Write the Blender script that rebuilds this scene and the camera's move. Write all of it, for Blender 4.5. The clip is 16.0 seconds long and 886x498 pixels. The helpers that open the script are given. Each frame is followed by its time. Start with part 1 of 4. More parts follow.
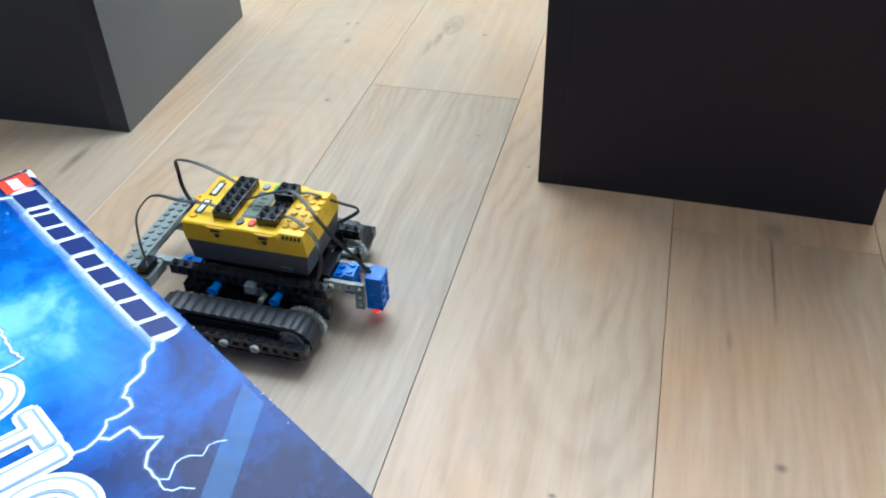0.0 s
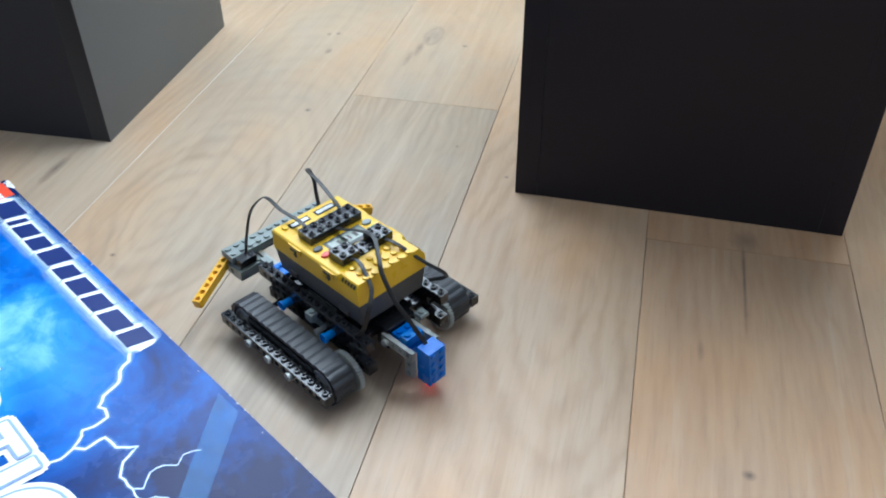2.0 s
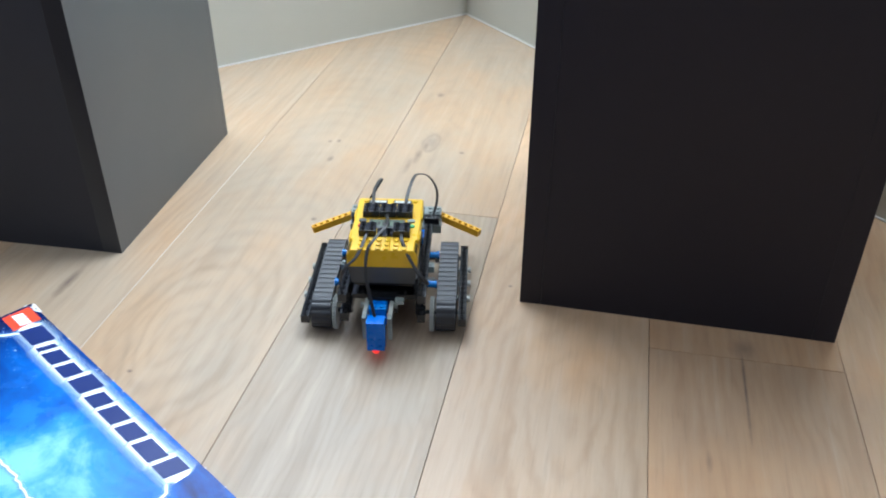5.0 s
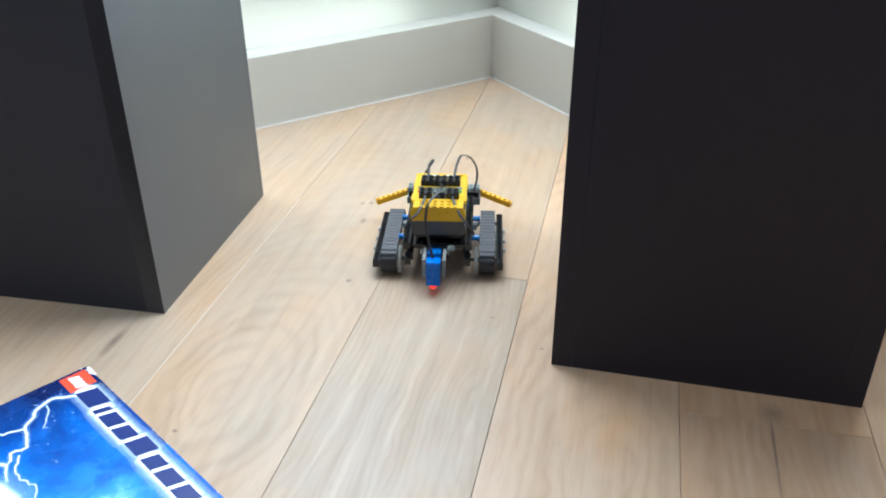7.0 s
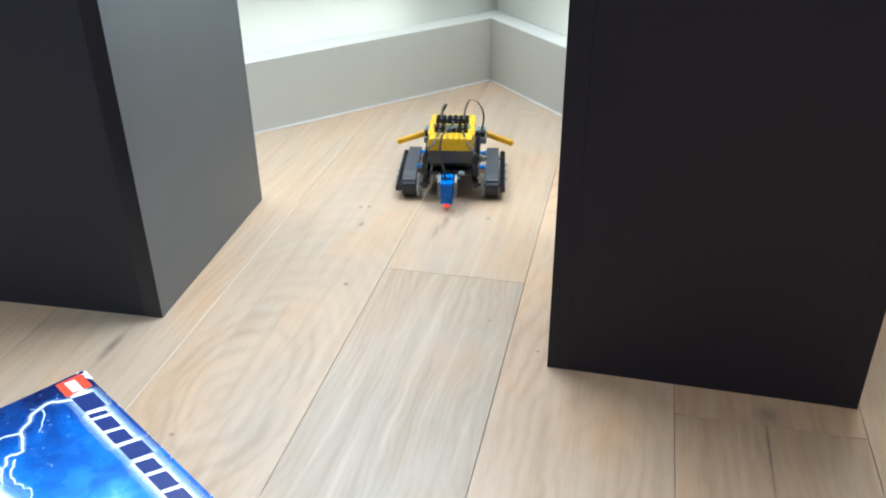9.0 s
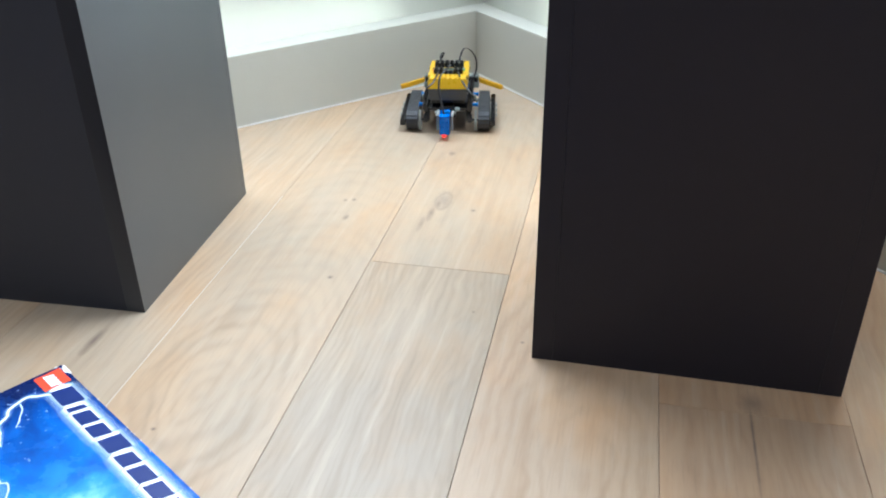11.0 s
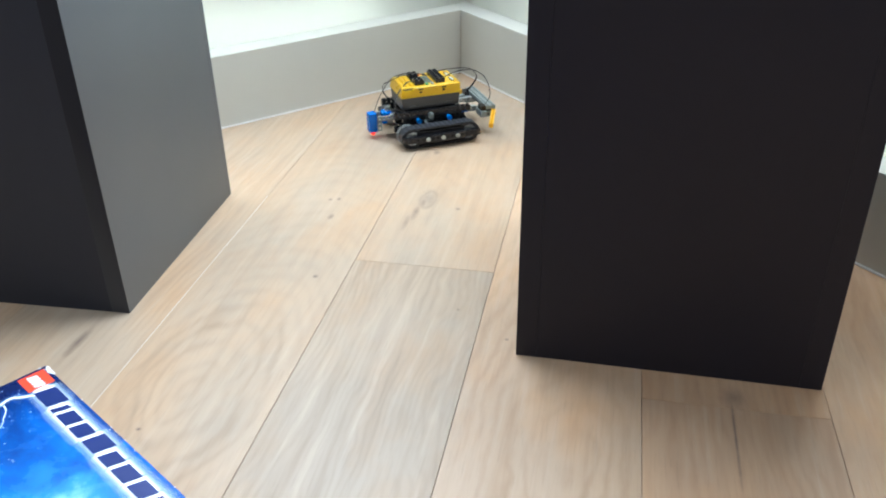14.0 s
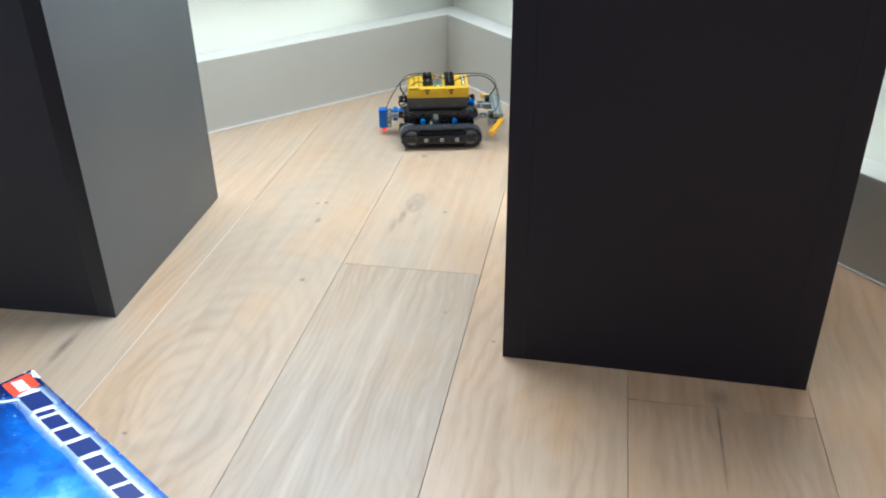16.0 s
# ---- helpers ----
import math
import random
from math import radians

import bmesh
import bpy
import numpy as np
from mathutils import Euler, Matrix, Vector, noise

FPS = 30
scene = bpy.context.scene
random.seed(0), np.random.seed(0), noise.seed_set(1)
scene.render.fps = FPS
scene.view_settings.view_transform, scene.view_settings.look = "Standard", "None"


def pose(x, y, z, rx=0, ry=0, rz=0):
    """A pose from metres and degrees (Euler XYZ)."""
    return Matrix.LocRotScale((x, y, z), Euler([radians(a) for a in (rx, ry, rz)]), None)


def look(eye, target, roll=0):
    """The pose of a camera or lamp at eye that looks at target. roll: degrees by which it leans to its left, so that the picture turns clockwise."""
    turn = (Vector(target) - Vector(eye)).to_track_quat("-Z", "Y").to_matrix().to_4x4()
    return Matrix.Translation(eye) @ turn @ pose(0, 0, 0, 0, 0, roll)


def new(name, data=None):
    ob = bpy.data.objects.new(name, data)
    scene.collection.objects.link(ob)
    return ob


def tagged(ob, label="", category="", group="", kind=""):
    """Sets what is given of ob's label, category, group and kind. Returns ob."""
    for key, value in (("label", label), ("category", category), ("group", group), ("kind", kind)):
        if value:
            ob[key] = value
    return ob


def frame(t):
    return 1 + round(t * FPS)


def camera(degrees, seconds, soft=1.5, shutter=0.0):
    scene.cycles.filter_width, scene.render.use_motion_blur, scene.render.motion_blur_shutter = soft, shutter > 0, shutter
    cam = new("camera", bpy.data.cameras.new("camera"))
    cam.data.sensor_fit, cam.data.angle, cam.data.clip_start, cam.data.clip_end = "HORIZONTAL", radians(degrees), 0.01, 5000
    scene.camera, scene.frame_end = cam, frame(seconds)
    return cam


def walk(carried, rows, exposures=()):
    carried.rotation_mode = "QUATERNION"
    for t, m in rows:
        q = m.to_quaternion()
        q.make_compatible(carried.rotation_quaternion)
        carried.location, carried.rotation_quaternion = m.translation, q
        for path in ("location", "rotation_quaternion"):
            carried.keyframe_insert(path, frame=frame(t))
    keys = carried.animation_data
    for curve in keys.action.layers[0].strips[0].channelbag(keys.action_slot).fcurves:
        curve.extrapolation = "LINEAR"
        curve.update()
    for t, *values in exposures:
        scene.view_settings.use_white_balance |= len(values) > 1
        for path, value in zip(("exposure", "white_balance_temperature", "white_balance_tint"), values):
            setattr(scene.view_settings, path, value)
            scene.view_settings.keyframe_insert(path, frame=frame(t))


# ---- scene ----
cam = camera(54.57, 16.0, soft=2.0)


def eye_pose(x, y, z, yaw, pitch, lean):
    """A camera pose from its place, its heading, its tilt and its lean in degrees."""
    return pose(x, y, z, 0, 0, yaw) @ pose(0, 0, 0, 90 + pitch, 0, 0) @ pose(0, 0, 0, 0, 0, lean)


# seconds, place, heading, tilt, lean of the carried camera
CARRIED = [
    (0, 0.3248, -0.8710, 0.4785, 15.62, -38.22, -1.38),
    (0.5, 0.3222, -0.8715, 0.4797, 15.31, -38.19, -0.98),
    (1, 0.3269, -0.8738, 0.4818, 15.13, -38.05, -0.89),
    (1.5, 0.3325, -0.8745, 0.4831, 14.74, -37.93, -0.70),
    (2, 0.3339, -0.8738, 0.4866, 14.44, -37.82, -0.61),
    (2.5, 0.3306, -0.8759, 0.4917, 14.21, -37.14, -0.55),
    (3, 0.3249, -0.8784, 0.4928, 14.22, -36.64, -0.47),
    (3.5, 0.3257, -0.8774, 0.4969, 14.30, -36.57, -0.43),
    (4, 0.3223, -0.8765, 0.5048, 14.04, -36.30, -0.37),
    (4.5, 0.3151, -0.8786, 0.5185, 13.05, -34.89, 0.11),
    (5, 0.3009, -0.8827, 0.5339, 12.27, -32.95, 0.05),
    (7.5, 0.2839, -0.9055, 0.5659, 13.71, -29.60, -0.49),
    (8, 0.2881, -0.9051, 0.5666, 13.84, -29.55, -0.66),
    (10.5, 0.2990, -0.9016, 0.5615, 13.36, -29.61, -0.77),
    (11, 0.3021, -0.9007, 0.5590, 13.08, -29.79, -0.81),
    (11.5, 0.3039, -0.9000, 0.5601, 13.07, -29.95, -1.01),
    (12, 0.3028, -0.9004, 0.5601, 12.97, -30.03, -1.02),
    (12.5, 0.3047, -0.9008, 0.5579, 12.76, -30.00, -0.94),
    (13, 0.3046, -0.9023, 0.5573, 12.48, -30.03, -0.96),
    (13.5, 0.3066, -0.9034, 0.5588, 12.42, -30.01, -0.95),
    (14, 0.3086, -0.9040, 0.5604, 12.24, -29.86, -0.85),
    (14.5, 0.3088, -0.9028, 0.5603, 12.07, -29.75, -0.79),
    (15, 0.3078, -0.9048, 0.5592, 11.72, -29.65, -0.57),
    (15.5, 0.3096, -0.9051, 0.5588, 11.52, -29.70, -0.52),
    (16, 0.3129, -0.9068, 0.5592, 11.46, -29.53, -0.72),
]
EXPOSURES = [(0, -0.17, 5750, 8), (0.5, -0.30, 5760, 8), (3.5, -0.30, 5820, 10), (4.5, -0.30, 5880, 10), (5, -0.10, 5920, 11), (7.5, 0.04, 5930, 11), (13, 0.05, 5960, 11), (16, -0.04, 5980, 11)]
walk(cam, [(t, eye_pose(*row)) for t, *row in CARRIED], EXPOSURES)

# seconds, place on the floor and heading of the toy robot
DRIVE = [
    (0, 0.0391, -0.3770, -90.6),
    (0.3, 0.0395, -0.3770, -90.6),
    (0.5, 0.0602, -0.3769, -90.8),
    (0.8, 0.0890, -0.3773, -90.7),
    (1, 0.1182, -0.3776, -90.7),
    (1.2, 0.1375, -0.3783, -92.5),
    (1.5, 0.1372, -0.3814, -103.1),
    (2, 0.1330, -0.3855, -120.9),
    (2.5, 0.1304, -0.3903, -141.2),
    (3, 0.1253, -0.3920, -162.9),
    (3.2, 0.1222, -0.3883, -169.0),
    (3.5, 0.1186, -0.3549, -170.1),
    (4, 0.1098, -0.3001, -169.6),
    (4.5, 0.1004, -0.2409, -169.7),
    (5, 0.0915, -0.1831, -170.1),
    (7.5, 0.0462, 0.1024, -169.7),
    (8, 0.0391, 0.1575, -170.1),
    (10.5, -0.0026, 0.4483, -170.2),
    (11, -0.0091, 0.5041, -170.6),
    (11.5, -0.0179, 0.5635, -171.5),
    (12, -0.0115, 0.5099, -171.5),
    (12.5, -0.0036, 0.4509, -171.4),
    (13, -0.0051, 0.4423, -189.0),
    (13.5, -0.0070, 0.4411, -214.1),
    (14, -0.0119, 0.4466, -239.1),
    (14.5, -0.0158, 0.4491, -256.3),
    (15, 0.0327, 0.4640, -256.9),
    (15.5, 0.0802, 0.4764, -257.0),
    (16, 0.0284, 0.4643, -256.7),
]

# ---- world and light ----
world = bpy.data.worlds.new("world")
scene.world = world
world.use_nodes = True
sky = world.node_tree.nodes.new("ShaderNodeTexSky")
sky.sky_type, sky.sun_disc = "NISHITA", False
sky.sun_elevation, sky.sun_rotation = radians(40), radians(20)
world.node_tree.links.new(sky.outputs["Color"], world.node_tree.nodes["Background"].inputs["Color"])
world.node_tree.nodes["Background"].inputs["Strength"].default_value = 0.1

CORNER = Vector((-0.011, 0.767, 0))
ALONG_L = Vector((-0.689, -0.725, 0)).normalized()
ALONG_R = Vector((0.692, -0.722, 0)).normalized()
IN_L = Vector((-ALONG_L.y, ALONG_L.x, 0))
IN_L = IN_L if IN_L.dot(ALONG_R) > 0 else -IN_L
IN_R = Vector((-ALONG_R.y, ALONG_R.x, 0))
IN_R = IN_R if IN_R.dot(ALONG_L) > 0 else -IN_R
ROOM = 3.4


def area_lamp(name, along, inward, s0, s1, z0, z1, back, watts, tilt=0.0):
    """An area lamp at one wall, for window daylight and for added fill."""
    data = bpy.data.lights.new(name, "AREA")
    data.shape, data.size, data.size_y, data.energy = "RECTANGLE", s1 - s0, z1 - z0, watts
    data.color = (0.86, 0.95, 1.0)
    ob = new(name, data)
    at = CORNER + along * (s0 + s1) / 2 + Vector((0, 0, (z0 + z1) / 2)) - inward * back
    ob.matrix_world = look(at, at + inward + Vector((0, 0, -tilt)))
    return ob


LAMP_L = area_lamp("window_daylight", ALONG_L, IN_L, 0.03, 0.95, 0.92, 2.1, 0.03, 42, 0.2)
# fill lamp added far along the left wall to brighten the front floor
FILL_L = area_lamp("window_daylight", ALONG_L, IN_L, 1.25, 3.0, 0.75, 2.1, 0.03, 16, 0.1)
LAMP_R = area_lamp("window_daylight", ALONG_R, IN_R, 0.28, 0.95, 1.0, 2.18, 0.03, 58, 0.1)
# fill lamp added far along the right wall, for the near right floor
FILL_R = area_lamp("window_daylight", ALONG_R, IN_R, 1.6, 2.95, 0.75, 2.1, 0.03, 8, 0.1)
GLOW_L = area_lamp("window_daylight", ALONG_L, IN_L, 0.16, 1.7, 0.125, 0.19, 0.096, 3.7, 0.0)
GLOW_R = area_lamp("window_daylight", ALONG_R, IN_R, 0.16, 1.7, 0.125, 0.19, 0.096, 2.6, 0.0)
# added behind the right blind so the left cabinet's side reflects more light
SHEEN_FILL = area_lamp("window_daylight", ALONG_R, IN_R, 0.25, 1.0, 0.30, 0.56, 0.096, 13, 0.0)


# ---- materials ----
class Mat:
    """A small node builder round one Principled material."""

    def __init__(self, name, color=(0.8, 0.8, 0.8), rough=0.5, metal=0.0):
        self.m = bpy.data.materials.new(name)
        self.m.use_nodes = True
        self.t = self.m.node_tree
        self.b = self.t.nodes["Principled BSDF"]
        self.b.inputs["Base Color"].default_value = (*color, 1)
        self.b.inputs["Roughness"].default_value = rough
        self.b.inputs["Metallic"].default_value = metal

    def node(self, kind, **values):
        n = self.t.nodes.new(kind)
        for key, value in values.items():
            if key in n.inputs:
                n.inputs[key].default_value = value
        return n

    def link(self, a, b):
        self.t.links.new(a, b)

    def math(self, op, a, b=0.0, c=0.0):
        n = self.t.nodes.new("ShaderNodeMath")
        n.operation = op
        for k, v in enumerate((a, b, c)):
            if isinstance(v, (int, float)):
                n.inputs[k].default_value = v
            else:
                self.link(v, n.inputs[k])
        return n.outputs[0]

    def ramp(self, fac, stops):
        n = self.t.nodes.new("ShaderNodeValToRGB")
        e = n.color_ramp.elements
        while len(e) < len(stops):
            e.new(0.5)
        for k, (p, c) in enumerate(stops):
            e[k].position = p
            e[k].color = (*c, 1) if len(c) == 3 else c
        self.link(fac, n.inputs[0])
        return n.outputs["Color"]

    def mix(self, fac, a, b, blend="MIX"):
        n = self.t.nodes.new("ShaderNodeMix")
        n.data_type, n.blend_type = "RGBA", blend
        for sock, v in ((n.inputs[0], fac), (n.inputs[6], a), (n.inputs[7], b)):
            if isinstance(v, (int, float)):
                sock.default_value = v
            elif isinstance(v, tuple):
                sock.default_value = (*v, 1)
            else:
                self.link(v, sock)
        return n.outputs[2]

    def noise(self, vec, scale, detail=4.0, rough=0.55, distortion=0.0):
        n = self.t.nodes.new("ShaderNodeTexNoise")
        n.inputs["Scale"].default_value = scale
        n.inputs["Detail"].default_value = detail
        n.inputs["Roughness"].default_value = rough
        n.inputs["Distortion"].default_value = distortion
        if vec is not None:
            self.link(vec, n.inputs["Vector"])
        return n.outputs["Fac"]

    def position(self):
        return self.t.nodes.new("ShaderNodeNewGeometry").outputs["Position"]

    def local(self):
        return self.t.nodes.new("ShaderNodeTexCoord").outputs["Object"]

    def scaled(self, vec, sx, sy, sz):
        n = self.t.nodes.new("ShaderNodeVectorMath")
        n.operation = "MULTIPLY"
        self.link(vec, n.inputs[0])
        n.inputs[1].default_value = (sx, sy, sz)
        return n.outputs[0]

    def bump(self, height, strength=0.2, distance=0.001):
        n = self.t.nodes.new("ShaderNodeBump")
        n.inputs["Strength"].default_value = strength
        n.inputs["Distance"].default_value = distance
        self.link(height, n.inputs["Height"])
        self.link(n.outputs[0], self.b.inputs["Normal"])


def plastic(name, color, rough=0.3, wear=0.06):
    """Moulded plastic with slight scuffs."""
    m = Mat(name, color, rough)
    p = m.local()
    n = m.noise(p, 90, 5)
    big = m.noise(p, 22, 3)
    dark = tuple(c * (1 - 2 * wear) for c in color)
    lite = tuple(min(1, c * (1 + wear) + 0.004) for c in color)
    m.link(m.mix(m.math("MULTIPLY", m.math("ADD", n, big), 0.5), dark, lite), m.b.inputs["Base Color"])
    m.link(m.math("MULTIPLY_ADD", n, 0.25, rough - 0.1), m.b.inputs["Roughness"])
    m.bump(m.noise(p, 700, 2), 0.05, 0.0002)
    return m.m


# knots and specks of the boards: x, y, half width, half length, strength
KNOTS = [
    (0.051, 0.190, 0.013, 0.030, 0.34), (0.046, 0.176, 0.006, 0.018, 0.5), (0.042, 0.146, 0.0045, 0.026, 0.55), (0.036, 0.114, 0.004, 0.022, 0.4),
    (-0.041, -0.046, 0.0035, 0.004, 0.8), (-0.078, 0.166, 0.003, 0.004, 0.8), (-0.072, 0.111, 0.004, 0.008, 0.7),
    (-0.090, 0.162, 0.003, 0.004, 0.7), (0.099, 0.166, 0.0035, 0.003, 0.9), (-0.116, -0.346, 0.003, 0.0025, 0.9),
    (0.027, 0.358, 0.006, 0.009, 0.6), (-0.255, -0.228, 0.006, 0.026, 0.75), (0.444, -0.464, 0.005, 0.004, 0.9),
    (0.298, -0.523, 0.003, 0.002, 0.9), (0.446, -0.245, 0.0016, 0.075, 0.75), (0.449, -0.190, 0.014, 0.016, 0.5),
    (0.148, -0.086, 0.002, 0.002, 0.8), (0.212, -0.134, 0.0025, 0.002, 0.8), (0.410, -0.347, 0.003, 0.012, 0.4),
]


def oak(name, pale, deep, grey, figure, heart, spacing, slope, warp_by=0.012, reach=9.0):
    """Brushed, oiled oak: rings sawn through round a heart (x, y), pores along the board, grey cast and knots."""
    m = Mat(name, pale, 0.5)
    p = m.position()
    rnd = m.t.nodes.new("ShaderNodeObjectInfo").outputs["Random"]
    off = m.t.nodes.new("ShaderNodeCombineXYZ")
    m.link(m.math("MULTIPLY", rnd, 7.0), off.inputs[1])
    off.inputs[0].default_value = heart[0] * 13
    add = m.t.nodes.new("ShaderNodeVectorMath")
    m.link(p, add.inputs[0])
    m.link(off.outputs[0], add.inputs[1])
    q = add.outputs[0]
    sep = m.t.nodes.new("ShaderNodeSeparateXYZ")
    m.link(p, sep.inputs[0])
    # rings: distance from a heart line that dips under the board's face away from the heart
    slow = m.math("SUBTRACT", m.noise(m.scaled(q, 9, 3.2, 1), 1.0, 3, 0.5), 0.5)
    dx = m.math("MULTIPLY_ADD", slow, 0.09, m.math("SUBTRACT", sep.outputs[0], heart[0]))
    dy = m.math("MULTIPLY", m.math("SUBTRACT", sep.outputs[1], heart[1]), slope)
    r = m.math("SQRT", m.math("ADD", m.math("MULTIPLY", dx, dx), m.math("MULTIPLY", dy, dy)))
    wob = m.noise(m.scaled(q, 20, 9, 1), 1.0, 4, 0.6)
    fine = m.noise(m.scaled(q, 150, 9, 1), 1.0, 4, 0.65)
    r = m.math("MULTIPLY_ADD", wob, warp_by, m.math("MULTIPLY_ADD", fine, 0.003, r))
    band = m.math("MULTIPLY_ADD", m.math("SINE", m.math("MULTIPLY", r, 6.2832 / spacing)), 0.5, 0.5)
    wide = m.math("MULTIPLY_ADD", m.math("SINE", m.math("MULTIPLY", r, 1.7 / spacing)), 0.5, 0.5)
    band = m.math("MULTIPLY_ADD", wide, 0.35, m.math("MULTIPLY", m.math("POWER", band, 1.8), 0.65))
    span = m.math("MULTIPLY", m.math("SUBTRACT", reach, r), 2.2 / reach)
    band = m.math("MULTIPLY", band, m.math("MINIMUM", m.math("MAXIMUM", span, 0.3), 1.0))
    pores = m.noise(m.scaled(q, 300, 18, 1), 1.0, 3, 0.7)
    patch = m.ramp(m.noise(m.scaled(q, 12, 4, 1), 1.0, 4, 0.6), [(0.36, (0.12, 0.12, 0.12)), (0.62, (1, 1, 1))])
    blotch = m.noise(m.scaled(q, 11, 6, 1), 1.0, 4, 0.62)
    cloud = m.noise(m.scaled(q, 6, 3.4, 1), 1.0, 5, 0.62)
    silk = m.noise(m.scaled(q, 70, 4.0, 1), 1.0, 4, 0.62)
    c = m.mix(m.ramp(cloud, [(0.36, (0, 0, 0)), (0.62, (0.85, 0.85, 0.85))]), pale, grey)
    c = m.mix(m.ramp(blotch, [(0.46, (0, 0, 0)), (0.70, (0.7, 0.7, 0.7))]), c, m.mix(1.0, c, (1.02, 0.89, 0.76), "MULTIPLY"))
    c = m.mix(m.mix(1.0, patch, m.math("MULTIPLY", band, figure), "MULTIPLY"), c, deep)
    c = m.mix(m.ramp(silk, [(0.34, (0.26, 0.26, 0.26)), (0.5, (0, 0, 0))]), c, deep)
    c = m.mix(m.ramp(silk, [(0.55, (0, 0, 0)), (0.7, (0.22, 0.22, 0.22))]), c, (0.66, 0.55, 0.43))
    c = m.mix(m.ramp(pores, [(0.30, (0.22, 0.22, 0.22)), (0.46, (0, 0, 0))]), c, m.mix(0.5, c, (0.10, 0.075, 0.05)))
    # knots
    edge = m.noise(m.scaled(p, 120, 90, 1), 1.0, 3, 0.6)
    total = None
    for kx, ky, w, l, strength in KNOTS:
        sub = m.t.nodes.new("ShaderNodeVectorMath")
        sub.operation = "SUBTRACT"
        m.link(p, sub.inputs[0])
        sub.inputs[1].default_value = (kx, ky, 0)
        ln = m.t.nodes.new("ShaderNodeVectorMath")
        ln.operation = "LENGTH"
        m.link(m.scaled(sub.outputs[0], 1 / w, 1 / l, 0), ln.inputs[0])
        d = m.math("ADD", ln.outputs["Value"], m.math("MULTIPLY_ADD", edge, 0.9, -0.45))
        k = m.math("MULTIPLY", m.math("SUBTRACT", 1.25, d), strength * 0.8)
        k = m.math("MINIMUM", m.math("MAXIMUM", k, 0.0), strength)
        total = k if total is None else m.math("MAXIMUM", total, k)
    # dark bark rim of the large knot
    for kx, ky, w, l, strength in RIMS:
        sub = m.t.nodes.new("ShaderNodeVectorMath")
        sub.operation = "SUBTRACT"
        m.link(p, sub.inputs[0])
        sub.inputs[1].default_value = (kx, ky, 0)
        ln = m.t.nodes.new("ShaderNodeVectorMath")
        ln.operation = "LENGTH"
        m.link(m.scaled(sub.outputs[0], 1 / w, 1 / l, 0), ln.inputs[0])
        d = m.math("ABSOLUTE", m.math("SUBTRACT", m.math("MULTIPLY_ADD", edge, 0.5, ln.outputs["Value"]), 1.25))
        k = m.math("MULTIPLY", m.math("MAXIMUM", m.math("SUBTRACT", 0.3, d), 0.0), strength * 3.3)
        total = m.math("MAXIMUM", total, k)
    c = m.mix(total, c, (0.12, 0.085, 0.075))
    tone = m.math("MULTIPLY_ADD", rnd, 0.10, 0.95)
    bright = m.t.nodes.new("ShaderNodeVectorMath")
    bright.operation = "SCALE"
    m.link(c, bright.inputs[0])
    m.link(tone, bright.inputs["Scale"])
    m.link(bright.outputs[0], m.b.inputs["Base Color"])
    m.link(m.math("MULTIPLY_ADD", pores, 0.2, 0.33), m.b.inputs["Roughness"])
    m.b.inputs["Specular IOR Level"].default_value = 0.4
    m.bump(m.math("ADD", pores, m.math("MULTIPLY", band, 0.3)), 0.22, 0.0005)
    return m.m


RIMS = [(0.051, 0.188, 0.011, 0.026, 0.3)]
PALE, DEEP, VEIL = (0.54, 0.385, 0.25), (0.33, 0.235, 0.155), (0.455, 0.375, 0.285)
OAK_PALE = oak("pale_oak", PALE, DEEP, VEIL, 0.30, (0.5, 0.1), 0.012, 0.12)
OAK_SWIRL = oak("figured_pale_oak", PALE, DEEP, VEIL, 0.62, (-0.085, -0.28), 0.0145, 0.42, 0.018, 0.13)
OAK_KNOTTY = oak("knotty_pale_oak", (0.55, 0.38, 0.24), DEEP, VEIL, 0.2, (0.055, 0.17), 0.02, 0.40, 0.04)
OAK_GREY = oak("grey_oak", (0.465, 0.355, 0.25), (0.25, 0.185, 0.125), (0.405, 0.33, 0.25), 0.34, (0.42, -0.55), 0.0085, 0.1, 0.009)
OAK_BROWN = oak("brown_oak", (0.60, 0.40, 0.245), (0.33, 0.205, 0.115), (0.50, 0.375, 0.265), 0.46, (0.30, -0.33), 0.02, 0.40, 0.04)
OAK_PLAINBROWN = oak("plain_brown_oak", (0.60, 0.38, 0.22), (0.36, 0.205, 0.11), (0.49, 0.34, 0.225), 0.36, (0.75, -0.4), 0.014, 0.15, 0.02)


def painted(name, color, rough, speck=0.04, scale=30):
    """Painted or lacquered flat surface with faint roller texture and marks."""
    m = Mat(name, color, rough)
    p = m.local()
    n = m.noise(p, scale, 5, 0.6)
    big = m.noise(p, 4, 3)
    a = tuple(c * (1 - speck) for c in color)
    b = tuple(min(1, c * (1 + speck)) for c in color)
    m.link(m.mix(m.math("MULTIPLY", m.math("ADD", n, big), 0.5), a, b), m.b.inputs["Base Color"])
    m.link(m.math("MULTIPLY_ADD", big, 0.2, rough - 0.1), m.b.inputs["Roughness"])
    m.bump(m.noise(p, 260, 3), 0.08, 0.0005)
    return m.m


